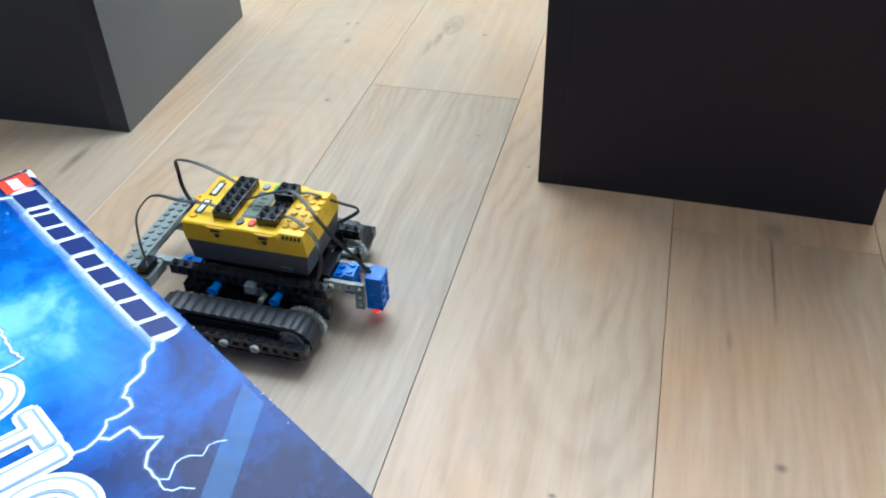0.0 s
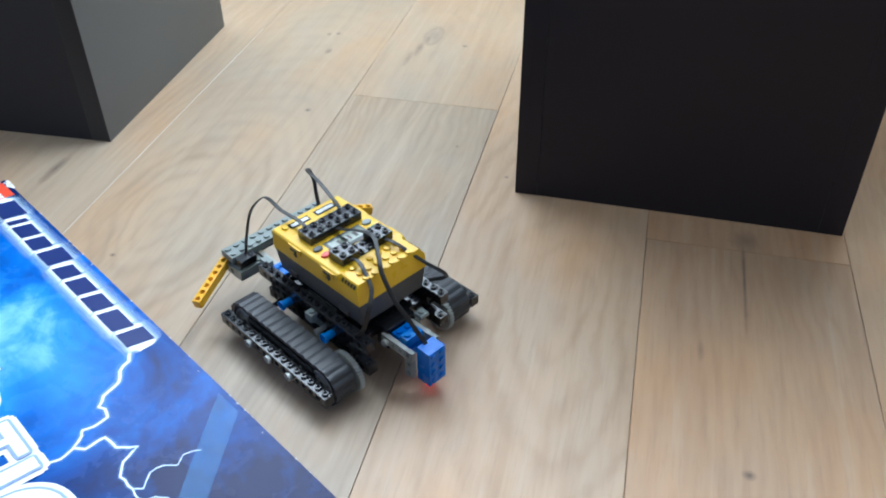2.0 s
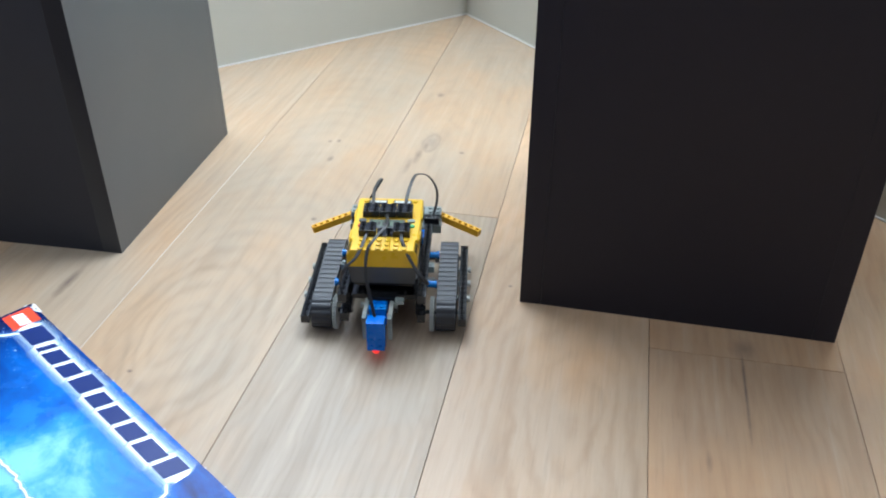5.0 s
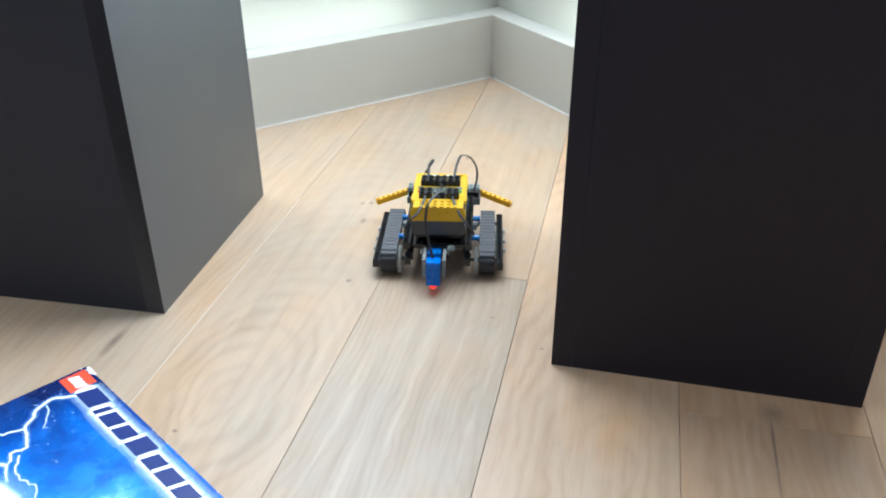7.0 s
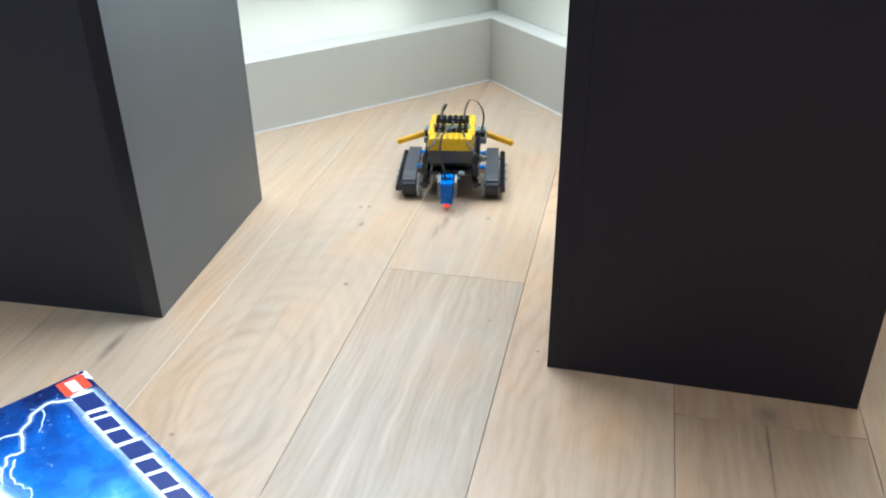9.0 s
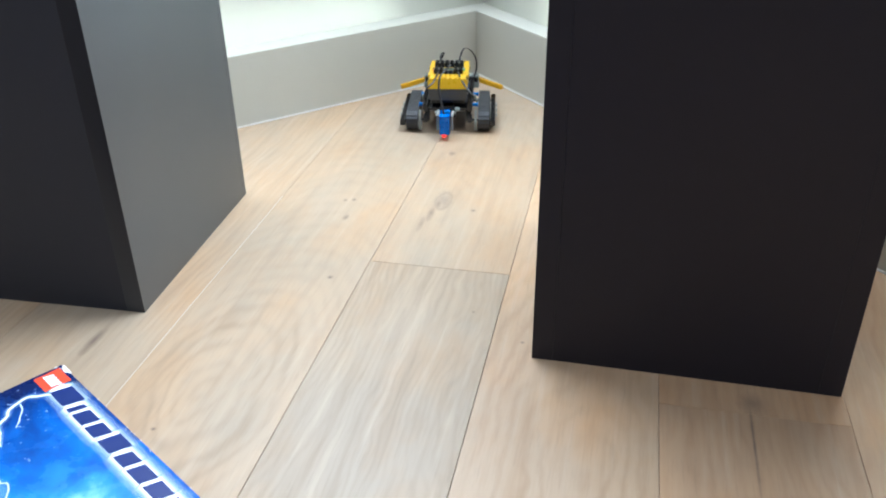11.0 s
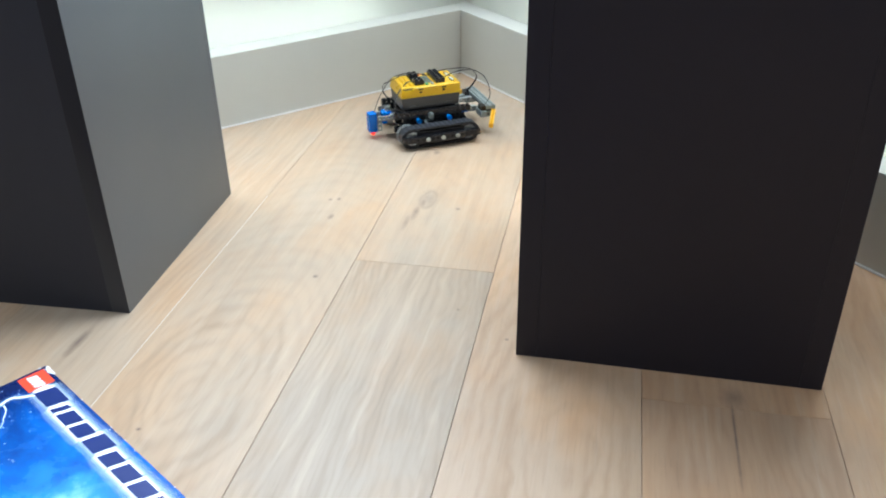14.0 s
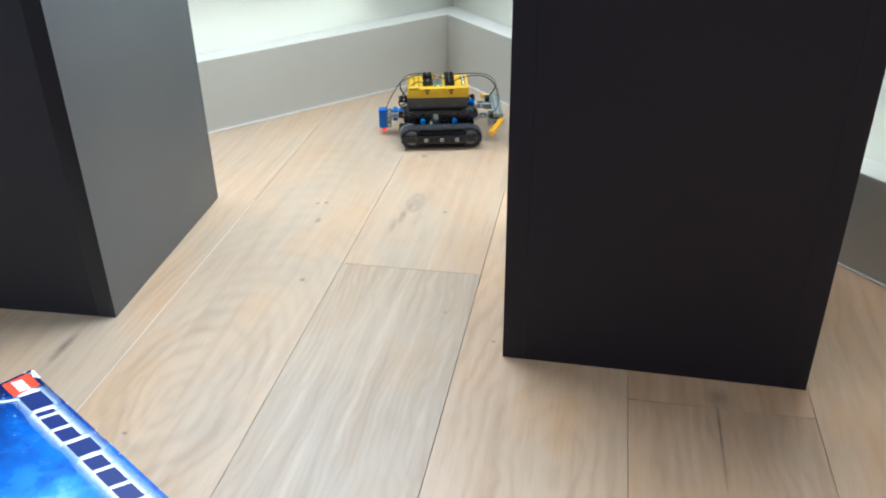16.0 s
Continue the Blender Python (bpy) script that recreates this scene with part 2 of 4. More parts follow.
WALL = painted("white_wall", (0.78, 0.78, 0.75), 0.6)
SKIRT = painted("cream_skirting", (0.61, 0.605, 0.54), 0.42)
CAULK = painted("white_caulk", (0.85, 0.85, 0.82), 0.5)
# unseen ceiling and back walls: greys set by how much light they bounce
CEIL = painted("bounce_grey_ceiling", (0.42, 0.42, 0.415), 0.8)
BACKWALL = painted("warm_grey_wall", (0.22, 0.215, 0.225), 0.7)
SUBFLOOR = painted("dark_subfloor", (0.19, 0.15, 0.12), 0.9)
BLACKWOOD = painted("black_lacquer", (0.0200, 0.0198, 0.0245), 0.55, 0.12, 60)
_lacquer = BLACKWOOD.node_tree
_gloss = _lacquer.nodes["Principled BSDF"].inputs
_gloss["IOR"].default_value = 2.1
_facing = _lacquer.nodes.new("ShaderNodeLayerWeight")
_facing.inputs["Blend"].default_value = 0.5
_range = _lacquer.nodes.new("ShaderNodeMapRange")
for _key, _value in (("From Min", 0.22), ("From Max", 0.52), ("To Min", 0.07), ("To Max", 0.88)):
    _range.inputs[_key].default_value = _value
_lacquer.links.new(_facing.outputs["Facing"], _range.inputs["Value"])
_lacquer.links.new(_range.outputs["Result"], _gloss["Specular IOR Level"])
_gloss["Specular Tint"].default_value = (0.88, 0.95, 1.0, 1)
BLACKFRONT = painted("black_lacquer_front", (0.0225, 0.0208, 0.0270), 0.45, 0.12, 60)
# copy of the front lacquer with bluish window haze put into its colour
HAZEFRONT = painted("black_lacquer_front_hazed", (0.0350, 0.0375, 0.0480), 0.42, 0.12, 60)
for _front in (BLACKFRONT, HAZEFRONT):
    _front.node_tree.nodes["Principled BSDF"].inputs["Specular IOR Level"].default_value = 0.2
BLIND = painted("white_blind", (0.78, 0.78, 0.70), 0.7)
_blind = BLIND.node_tree
_tr = _blind.nodes.new("ShaderNodeBsdfTranslucent")
_tr.inputs["Color"].default_value = (0.86, 0.86, 0.78, 1)
_mx = _blind.nodes.new("ShaderNodeMixShader")
_mx.inputs[0].default_value = 0.25
_blind.links.new(_blind.nodes["Principled BSDF"].outputs[0], _mx.inputs[1])
_blind.links.new(_tr.outputs[0], _mx.inputs[2])
_blind.links.new(_mx.outputs[0], _blind.nodes["Material Output"].inputs["Surface"])
FRAME_WHITE = painted("window_frame_white", (0.75, 0.76, 0.75), 0.4)

YELLOW = plastic("yellow_plastic", (0.78, 0.47, 0.008), 0.28)
AMBER = plastic("warm_yellow_plastic", (0.88, 0.46, 0.012), 0.3)
GREY = plastic("light_grey_plastic", (0.25, 0.29, 0.275), 0.35)
PALEGREY = plastic("pale_grey_plastic", (0.40, 0.42, 0.39), 0.3)
DGREY = plastic("dark_grey_plastic", (0.074, 0.077, 0.076), 0.38)
BLACK = plastic("black_plastic", (0.015, 0.0155, 0.018), 0.13)
RUBBER = plastic("black_rubber", (0.027, 0.029, 0.034), 0.42)
CABLE = plastic("black_cable_sheath", (0.010, 0.009, 0.009), 0.4)
BLUE = plastic("blue_plastic", (0.0, 0.15, 0.62), 0.22)
BLUE.node_tree.nodes["Principled BSDF"].inputs["Specular IOR Level"].default_value = 0.3
SKYBLUE = plastic("bright_blue_plastic", (0.004, 0.22, 0.70), 0.2)
RED = plastic("red_plastic", (0.62, 0.045, 0.02), 0.35)
GREEN = plastic("green_plastic", (0.02, 0.30, 0.10), 0.35)
WHITEP = plastic("white_plastic", (0.72, 0.73, 0.70), 0.35)
LCD = Mat("lcd_glass", (0.16, 0.20, 0.15), 0.06).m
# for printed marks, and for the shade inside small sockets and slots
INK_AND_HOLLOW = Mat("dark_print_and_hollow", (0.02, 0.016, 0.01), 0.5).m
LED = Mat("red_led", (0.8, 0.03, 0.02), 0.3)
LED.b.inputs["Emission Color"].default_value = (1.0, 0.035, 0.02, 1)
LED.b.inputs["Emission Strength"].default_value = 1.2
LED = LED.m


# ---- mesh helpers (sizes of the toy in millimetres) ----
MM = 0.001


def box(bm, x0, x1, y0, y1, z0, z1):
    v = [bm.verts.new(p) for p in ((x0, y0, z0), (x1, y0, z0), (x1, y1, z0), (x0, y1, z0), (x0, y0, z1), (x1, y0, z1), (x1, y1, z1), (x0, y1, z1))]
    for f in ((3, 2, 1, 0), (4, 5, 6, 7), (0, 1, 5, 4), (1, 2, 6, 5), (2, 3, 7, 6), (3, 0, 4, 7)):
        bm.faces.new([v[k] for k in f])


AXIS = {"x": (Vector((0, 1, 0)), Vector((0, 0, 1)), Vector((1, 0, 0))), "y": (Vector((0, 0, 1)), Vector((1, 0, 0)), Vector((0, 1, 0))),
        "z": (Vector((1, 0, 0)), Vector((0, 1, 0)), Vector((0, 0, 1)))}


def lathe(bm, centre, axis, profile, seg=14):
    """A turned solid: profile of (radius, height) along an axis; a radius of 0 closes it."""
    a, b, n = AXIS[axis]
    c = Vector(centre)
    rings = []
    for r, h in profile:
        if r <= 0:
            rings.append([bm.verts.new(c + n * h)])
        else:
            rings.append([bm.verts.new(c + n * h + (a * math.cos(2 * math.pi * k / seg) + b * math.sin(2 * math.pi * k / seg)) * r) for k in range(seg)])
    for lo, hi in zip(rings, rings[1:]):
        for k in range(seg):
            j = (k + 1) % seg
            if len(lo) == 1 and len(hi) > 1:
                bm.faces.new((lo[0], hi[k], hi[j]))
            elif len(hi) == 1 and len(lo) > 1:
                bm.faces.new((lo[k], lo[j], hi[0]))
            elif len(lo) > 1:
                bm.faces.new((lo[k], lo[j], hi[j], hi[k]))


def disc(bm, centre, axis, r, h0, h1, seg=14):
    lathe(bm, centre, axis, [(0, h0), (r * 0.93, h0), (r, h0 + (h1 - h0) * 0.15), (r, h1 - (h1 - h0) * 0.15), (r * 0.93, h1), (0, h1)], seg)


def stud(bm, x, y, z, hollow=False, axis="z", seg=12):
    if hollow:
        lathe(bm, (x, y, z), axis, [(2.45, 0), (2.45, 1.5), (2.25, 1.75), (1.6, 1.75), (1.45, 0.3), (0, 0.3)], seg)
    else:
        lathe(bm, (x, y, z), axis, [(2.45, 0), (2.45, 1.5), (2.2, 1.75), (0, 1.75)], seg)


def holed_bar(bm, n, height, width, hole=2.4, pitch=8.0, margin=0.0):
    """A bar along y with n round holes through x; it starts at y = 0, z from 0 to height, x from 0 to width."""
    total = n * pitch + 2 * margin
    for k in range(n):
        y0, zc = margin + k * pitch, height / 2
        yc = y0 + pitch / 2
        lo_y = 0 if k == 0 else y0
        hi_y = total if k == n - 1 else y0 + pitch
        outer = [(hi_y, zc), (hi_y, height), (yc, height), (lo_y, height), (lo_y, zc), (lo_y, 0), (yc, 0), (hi_y, 0)]
        ring = [(yc + hole * math.cos(a), zc + hole * math.sin(a)) for a in [j * math.pi / 4 for j in range(8)]]
        layers = []
        for x in (0, width):
            layers.append(([bm.verts.new((x, *p)) for p in outer], [bm.verts.new((x, *p)) for p in ring]))
        (oa, ra), (ob_, rb) = layers
        for j in range(8):
            i = (j + 1) % 8
            bm.faces.new((oa[j], ra[j], ra[i], oa[i]))
            bm.faces.new((ob_[j], ob_[i], rb[i], rb[j]))
            bm.faces.new((ra[j], rb[j], rb[i], ra[i]))
            side = {0: k == n - 1, 7: k == n - 1, 3: k == 0, 4: k == 0}.get(j, True)
            if side:
                bm.faces.new((oa[j], oa[i], ob_[i], ob_[j]))


def soften(bm, width):
    """Rounds the sharp edges."""
    bmesh.ops.remove_doubles(bm, verts=bm.verts, dist=0.0005)
    edges = [e for e in bm.edges if len(e.link_faces) == 2 and e.calc_face_angle(0) > 0.7]
    bmesh.ops.bevel(bm, geom=edges, offset=width, segments=2, profile=0.6, affect="EDGES", clamp_overlap=True)


def part(name, bm, material, parent, label="", place=None, unit=MM, smooth=True):
    """Links a bmesh as one mesh object under a thing or under a part."""
    bmesh.ops.recalc_face_normals(bm, faces=bm.faces)
    bmesh.ops.scale(bm, vec=(unit,) * 3, verts=bm.verts)
    me = bpy.data.meshes.new(name)
    bm.to_mesh(me)
    bm.free()
    for m in material if isinstance(material, (list, tuple)) else (material,):
        me.materials.append(m)
    if smooth:
        me.polygons.foreach_set("use_smooth", [True] * len(me.polygons))
        me.set_sharp_from_angle(angle=radians(38))
    ob = new(name, me)
    ob.parent = parent
    if smooth:
        ob.modifiers.new("weighted_normal", "WEIGHTED_NORMAL").keep_sharp = True
    if place is not None:
        ob.matrix_basis = place
    if label:
        tagged(ob, label)
    return ob


# ---- structure: walls, window, ceiling ----
def slab(name, along, inward, s0, s1, z0, z1, d0, d1, material, parent=None, unit=1.0, bevel=0.0):
    """A block along one wall: s along it from the corner, d from its face into the room."""
    bm = bmesh.new()
    box(bm, s0, s1, d0, d1, z0, z1)
    if bevel:
        soften(bm, bevel)
    m = Matrix((along.to_3d(), inward.to_3d(), (0, 0, 1))).transposed().to_4x4()
    m.translation = CORNER
    bmesh.ops.transform(bm, matrix=m, verts=bm.verts)
    return part(name, bm, material, parent, unit=unit, smooth=bevel > 0)


def window_wall(side, number, along, inward):
    """A low parapet with a ledge, a tall window over it, and the wall round it."""
    wall = slab(f"wall_{side}", along, inward, -0.12, ROOM, 0, 0.118, -0.16, -0.004, WALL)
    tagged(wall, "white painted wall under and round the window", kind="structure")
    for name, a in (("wall_pier", (-0.12, 0.0, 0.118, 2.5, -0.16, -0.0525)), ("wall_pier", (3.05, ROOM, 0.118, 2.5, -0.16, -0.052)), ("wall_lintel", (0.0, 3.05, 2.2, 2.5, -0.16, -0.052))):
        slab(name, along, inward, *a, WALL, wall)
    base = slab(f"baseboard_{side}", along, inward, -0.06, ROOM - 0.1, 0.0, 0.127 if side == "left" else 0.1266, -0.052, 0.0, SKIRT, bevel=0.003)
    tagged(base, "tall cream painted skirting board with a deep ledge", kind="structure")
    bead = slab(f"trim_{side}", along, inward, 0.0, ROOM - 0.1, 0.0, 0.0022, 0.0, 0.0025, CAULK)
    tagged(bead, "thin white sealant bead along the floor", kind="structure")
    win = slab(f"window_{number}", along, inward, 0.0, 3.05, 2.16, 2.2, -0.15, -0.10, FRAME_WHITE)
    tagged(win, "tall white framed window behind a white blind", kind="structure")
    for a in ((0.0, 0.03, 0.118, 2.16), (1.5, 1.54, 0.118, 2.16), (3.01, 3.05, 0.118, 2.16)):
        slab("window_frame", along, inward, *a, -0.15, -0.10, FRAME_WHITE, win)
    blind = slab("window_blind", along, inward, -0.055, 3.07, 0.1272, 0.56, -0.046, -0.043, BLIND)
    tagged(blind, "white blind drawn over the lower window", "blind")


window_wall("left", 1, ALONG_L, IN_L)
window_wall("right", 2, ALONG_R, IN_R)


def quad_wall(name, a, b, outward, z0, z1, label):
    bm = bmesh.new()
    n = outward * 0.12
    lo = [Vector(a), Vector(b), Vector(b) + n, Vector(a) + n]
    v = [bm.verts.new((p.x, p.y, z)) for z in (z0, z1) for p in lo]
    for f in ((3, 2, 1, 0), (4, 5, 6, 7), (0, 1, 5, 4), (1, 2, 6, 5), (2, 3, 7, 6), (3, 0, 4, 7)):
        bm.faces.new([v[k] for k in f])
    return tagged(part(name, bm, BACKWALL, None, unit=1, smooth=False), label, kind="structure")


FAR_L, FAR_R = CORNER + ALONG_L * ROOM, CORNER + ALONG_R * ROOM
BACK = CORNER + (ALONG_L + ALONG_R) * ROOM
# unseen walls and ceiling added to close the room and hold its bounce
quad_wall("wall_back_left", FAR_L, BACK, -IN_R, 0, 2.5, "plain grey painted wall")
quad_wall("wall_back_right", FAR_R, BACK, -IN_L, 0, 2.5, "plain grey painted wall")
bm = bmesh.new()
pts = [CORNER - (ALONG_L + ALONG_R) * 0.3, FAR_L - ALONG_R * 0.3, BACK + (ALONG_L + ALONG_R) * 0.2, FAR_R - ALONG_L * 0.3]
v = [bm.verts.new((p.x, p.y, z)) for z in (2.5, 2.62) for p in pts]
for f in ((3, 2, 1, 0), (4, 5, 6, 7), (0, 1, 5, 4), (1, 2, 6, 5), (2, 3, 7, 6), (3, 0, 4, 7)):
    bm.faces.new([v[k] for k in f])
tagged(part("ceiling", bm, CEIL, None, unit=1, smooth=False), "unseen ceiling closing the room, its grey set for bounced light", kind="structure")


# ---- two tall black cabinets ----
def cabinet(place, width, depth, height, front, side, label):
    """A closed black cabinet: two side panels, a front between them, back, top. Origin at its front left foot."""
    root = tagged(new("cabinet"), label, "cabinet", group="black cabinets")
    root.matrix_world = place
    w, d, h = width * 1000, depth * 1000, height * 1000
    for x in (0, w - 22):
        bm = bmesh.new()
        box(bm, x, x + 22, 0, d - 8.15, 0, h - 18.5)
        soften(bm, 0.25)
        part("side_panel", bm, side, root)
    bm = bmesh.new()
    box(bm, 22.05, w - 22.05, 0.25, 18, 0, h - 18.5)
    soften(bm, 0.2)
    part("front_panel", bm, front, root)
    bm = bmesh.new()
    box(bm, 0, w, d - 8, d, 0, h - 18.5)
    soften(bm, 0.35)
    part("back_panel", bm, BLACKWOOD, root)
    bm = bmesh.new()
    box(bm, -2, w + 2, -2, d + 2, h - 18, h)
    soften(bm, 1.2)
    part("top", bm, BLACKWOOD, root)
    return root


cabinet(pose(0.2255, -0.1595, 0, 0, 0, -0.3), 0.3105, 0.315, 0.54, BLACKFRONT, BLACKFRONT, "matt black cabinet standing close to the window wall")
cabinet(pose(-0.2273, -0.165, 0, 0, 0, 2.6) @ pose(-0.3105, 0, 0), 0.3105, 0.3193, 0.54, HAZEFRONT, BLACKWOOD, "matt black cabinet with a greyish sheen on its side")


# ---- packaging box on the floor ----
def print_blue():
    """Printed storm sky: deep navy at the top edge, bright blue clouds below."""
    m = Mat("printed_storm_sky", (0.02, 0.1, 0.4), 0.26)
    p = m.local()
    sep = m.t.nodes.new("ShaderNodeSeparateXYZ")
    m.link(p, sep.inputs[0])
    cloud = m.noise(p, 11, 7, 0.62, 0.8)
    small = m.noise(p, 40, 5, 0.6, 0.4)
    c = m.math("MULTIPLY_ADD", small, 0.35, m.math("MULTIPLY_ADD", cloud, 1.25, -0.28))
    # darker round the rim, brightest in the belly of the clouds
    dx = m.math("MULTIPLY", m.math("SUBTRACT", sep.outputs[0], 0.190), 5.2)
    dy = m.math("MULTIPLY", m.math("SUBTRACT", sep.outputs[1], -0.085), 6.0)
    far = m.math("SQRT", m.math("ADD", m.math("MULTIPLY", dx, dx), m.math("MULTIPLY", dy, dy)))
    c = m.math("ADD", c, m.math("MULTIPLY", m.math("SUBTRACT", 0.60, far), 0.82))
    col = m.ramp(c, [(0.16, (0.005, 0.014, 0.075)), (0.40, (0.004, 0.055, 0.27)), (0.60, (0.008, 0.13, 0.52)), (0.80, (0.03, 0.24, 0.74)), (1.05, (0.20, 0.50, 0.90))])
    stars = m.noise(p, 260, 1, 0.3)
    dim = m.ramp(m.math("ADD", sep.outputs[0], m.math("MULTIPLY", c, 0.2)), [(0.16, (1, 1, 1)), (0.22, (0, 0, 0))])
    col = m.mix(m.mix(dim, (0.0, 0.0, 0.0), m.ramp(stars, [(0.745, (0, 0, 0)), (0.78, (0.6, 0.6, 0.6))])), col, (0.45, 0.6, 0.9))
    m.link(col, m.b.inputs["Base Color"])
    m.link(m.math("MULTIPLY_ADD", small, 0.14, 0.2), m.b.inputs["Roughness"])
    m.b.inputs["Specular IOR Level"].default_value = 0.16
    m.bump(m.noise(p, 14, 3), 0.1, 0.004)
    return m.m


def glow_ink(name, core, halo, sharp):
    """Printed light: UV x runs across a stroke, from -1 to 1; it fades into the print below."""
    m = Mat(name, core, 0.3)
    uvn = m.t.nodes.new("ShaderNodeUVMap")
    uvn.uv_map = "UVMap"
    sep = m.t.nodes.new("ShaderNodeSeparateXYZ")
    m.link(uvn.outputs[0], sep.inputs[0])
    d = m.math("ABSOLUTE", m.math("MULTIPLY_ADD", sep.outputs[0], 2.0, -1.0))
    col = m.mix(m.ramp(d, [(sharp, (0, 0, 0)), (min(0.99, sharp + 0.25), (1, 1, 1))]), core, halo)
    m.link(col, m.b.inputs["Base Color"])
    alpha = m.ramp(d, [(sharp, (1, 1, 1)), (sharp + (1 - sharp) * 0.35, (0.4, 0.4, 0.4)), (1.0, (0, 0, 0))])
    m.link(alpha, m.b.inputs["Alpha"])
    return m.m


PRINT = print_blue()
BOLT = glow_ink("printed_lightning", (0.92, 0.95, 0.98), (0.25, 0.5, 0.95), 0.11)
HALO = glow_ink("printed_white_halo", (0.9, 0.95, 1.0), (0.5, 0.72, 0.98), 0.45)
CARD = painted("worn_card", (0.78, 0.77, 0.74), 0.7)
SIDEPRINT = painted("printed_navy_side", (0.012, 0.035, 0.16), 0.35, 0.2)
NAVY = painted("printed_navy", (0.016, 0.032, 0.14), 0.3, 0.15)
LOGORED = painted("printed_red", (0.72, 0.075, 0.035), 0.3, 0.06)
INKWHITE = painted("printed_white", (0.86, 0.9, 0.95), 0.3)
for _ink in (SIDEPRINT, NAVY, LOGORED, INKWHITE):
    _ink.node_tree.nodes["Principled BSDF"].inputs["Specular IOR Level"].default_value = 0.18
BANDBLUE = Mat("printed_pale_band", (0.03, 0.28, 0.72), 0.3)
BANDBLUE.b.inputs["Alpha"].default_value = 0.24
BANDBLUE = BANDBLUE.m


def ribbon(bm, line, widths, z):
    """A flat stroke along a line, with UV x across it. Points are (along, down) in millimetres."""
    uvl = bm.loops.layers.uv.get("UVMap") or bm.loops.layers.uv.new("UVMap")
    pts = [Vector((a, -b)) for a, b in line]
    rows = []
    for k, p in enumerate(pts):
        d = (pts[min(k + 1, len(pts) - 1)] - pts[max(k - 1, 0)]).normalized()
        n = Vector((-d.y, d.x)) * widths[min(k, len(widths) - 1)]
        rows.append([bm.verts.new((*(p + n), z)), bm.verts.new((*p, z)), bm.verts.new((*(p - n), z))])
    for lo, hi in zip(rows, rows[1:]):
        for j in (0, 1):
            f = bm.faces.new((lo[j], hi[j], hi[j + 1], lo[j + 1]))
            for loop, x in zip(f.loops, (j / 2, j / 2, (j + 1) / 2, (j + 1) / 2)):
                loop[uvl].uv = (x, 0)


def jagged(line, seed, step=6.0, amount=2.6):
    """Splits a line into short uneven steps."""
    rng = random.Random(seed)
    out = [line[0]]
    for (ax, ay), (bx, by) in zip(line, line[1:]):
        n = max(1, int(math.hypot(bx - ax, by - ay) / step))
        for k in range(1, n + 1):
            j = amount if k < n else 0
            out.append((ax + (bx - ax) * k / n + rng.uniform(-j, j), ay + (by - ay) * k / n + rng.uniform(-j, j)))
    return out


def slant(bm, a0, a1, b0, b1, lean, z, inset=0.0):
    """A leaning bar in the print plane."""
    f = lambda a, b: bm.verts.new((a + lean * (b1 - b) / max(1e-6, b1 - b0), -b, z))
    bm.faces.new((f(a0 + inset, b0 + inset), f(a0 + inset, b1 - inset), f(a1 - inset, b1 - inset), f(a1 - inset, b0 + inset)))


def letter(ch, a0, a1, b0, b1, swell, z):
    """One printed letter between a0 and a1 along the lid and b0 and b1 down it, thickened by overprints shifted all round."""
    cu = bpy.data.curves.new("letter", "FONT")
    cu.body, cu.size, cu.resolution_u = ch, 60.0, 6
    ob = bpy.data.objects.new("letter", cu)
    scene.collection.objects.link(ob)
    bpy.context.view_layer.update()
    shape = ob.evaluated_get(bpy.context.evaluated_depsgraph_get()).to_mesh()
    co = [tuple(v.co) for v in shape.vertices]
    faces = [tuple(p.vertices) for p in shape.polygons]
    x0, x1, y0, y1 = min(c[0] for c in co), max(c[0] for c in co), min(c[1] for c in co), max(c[1] for c in co)
    kx, ky = (a1 - a0) / (x1 - x0), (b1 - b0) / (y1 - y0)
    bm = bmesh.new()
    shifts = [(0, 0)] + [(swell * math.cos(k * math.pi / 6), swell * math.sin(k * math.pi / 6)) for k in range(12)] if swell else [(0, 0)]
    for k, (sx, sy) in enumerate(shifts):
        vs = [bm.verts.new((a0 + (x - x0) * kx + 0.08 * (y - y0) * ky + sx, (y - y0) * ky - b1 + sy, z + 0.012 * k)) for x, y, _ in co]
        for f in faces:
            bm.faces.new([vs[j] for j in f])
    ob.to_mesh_clear()
    bpy.data.objects.remove(ob)
    bpy.data.curves.remove(cu)
    return bm


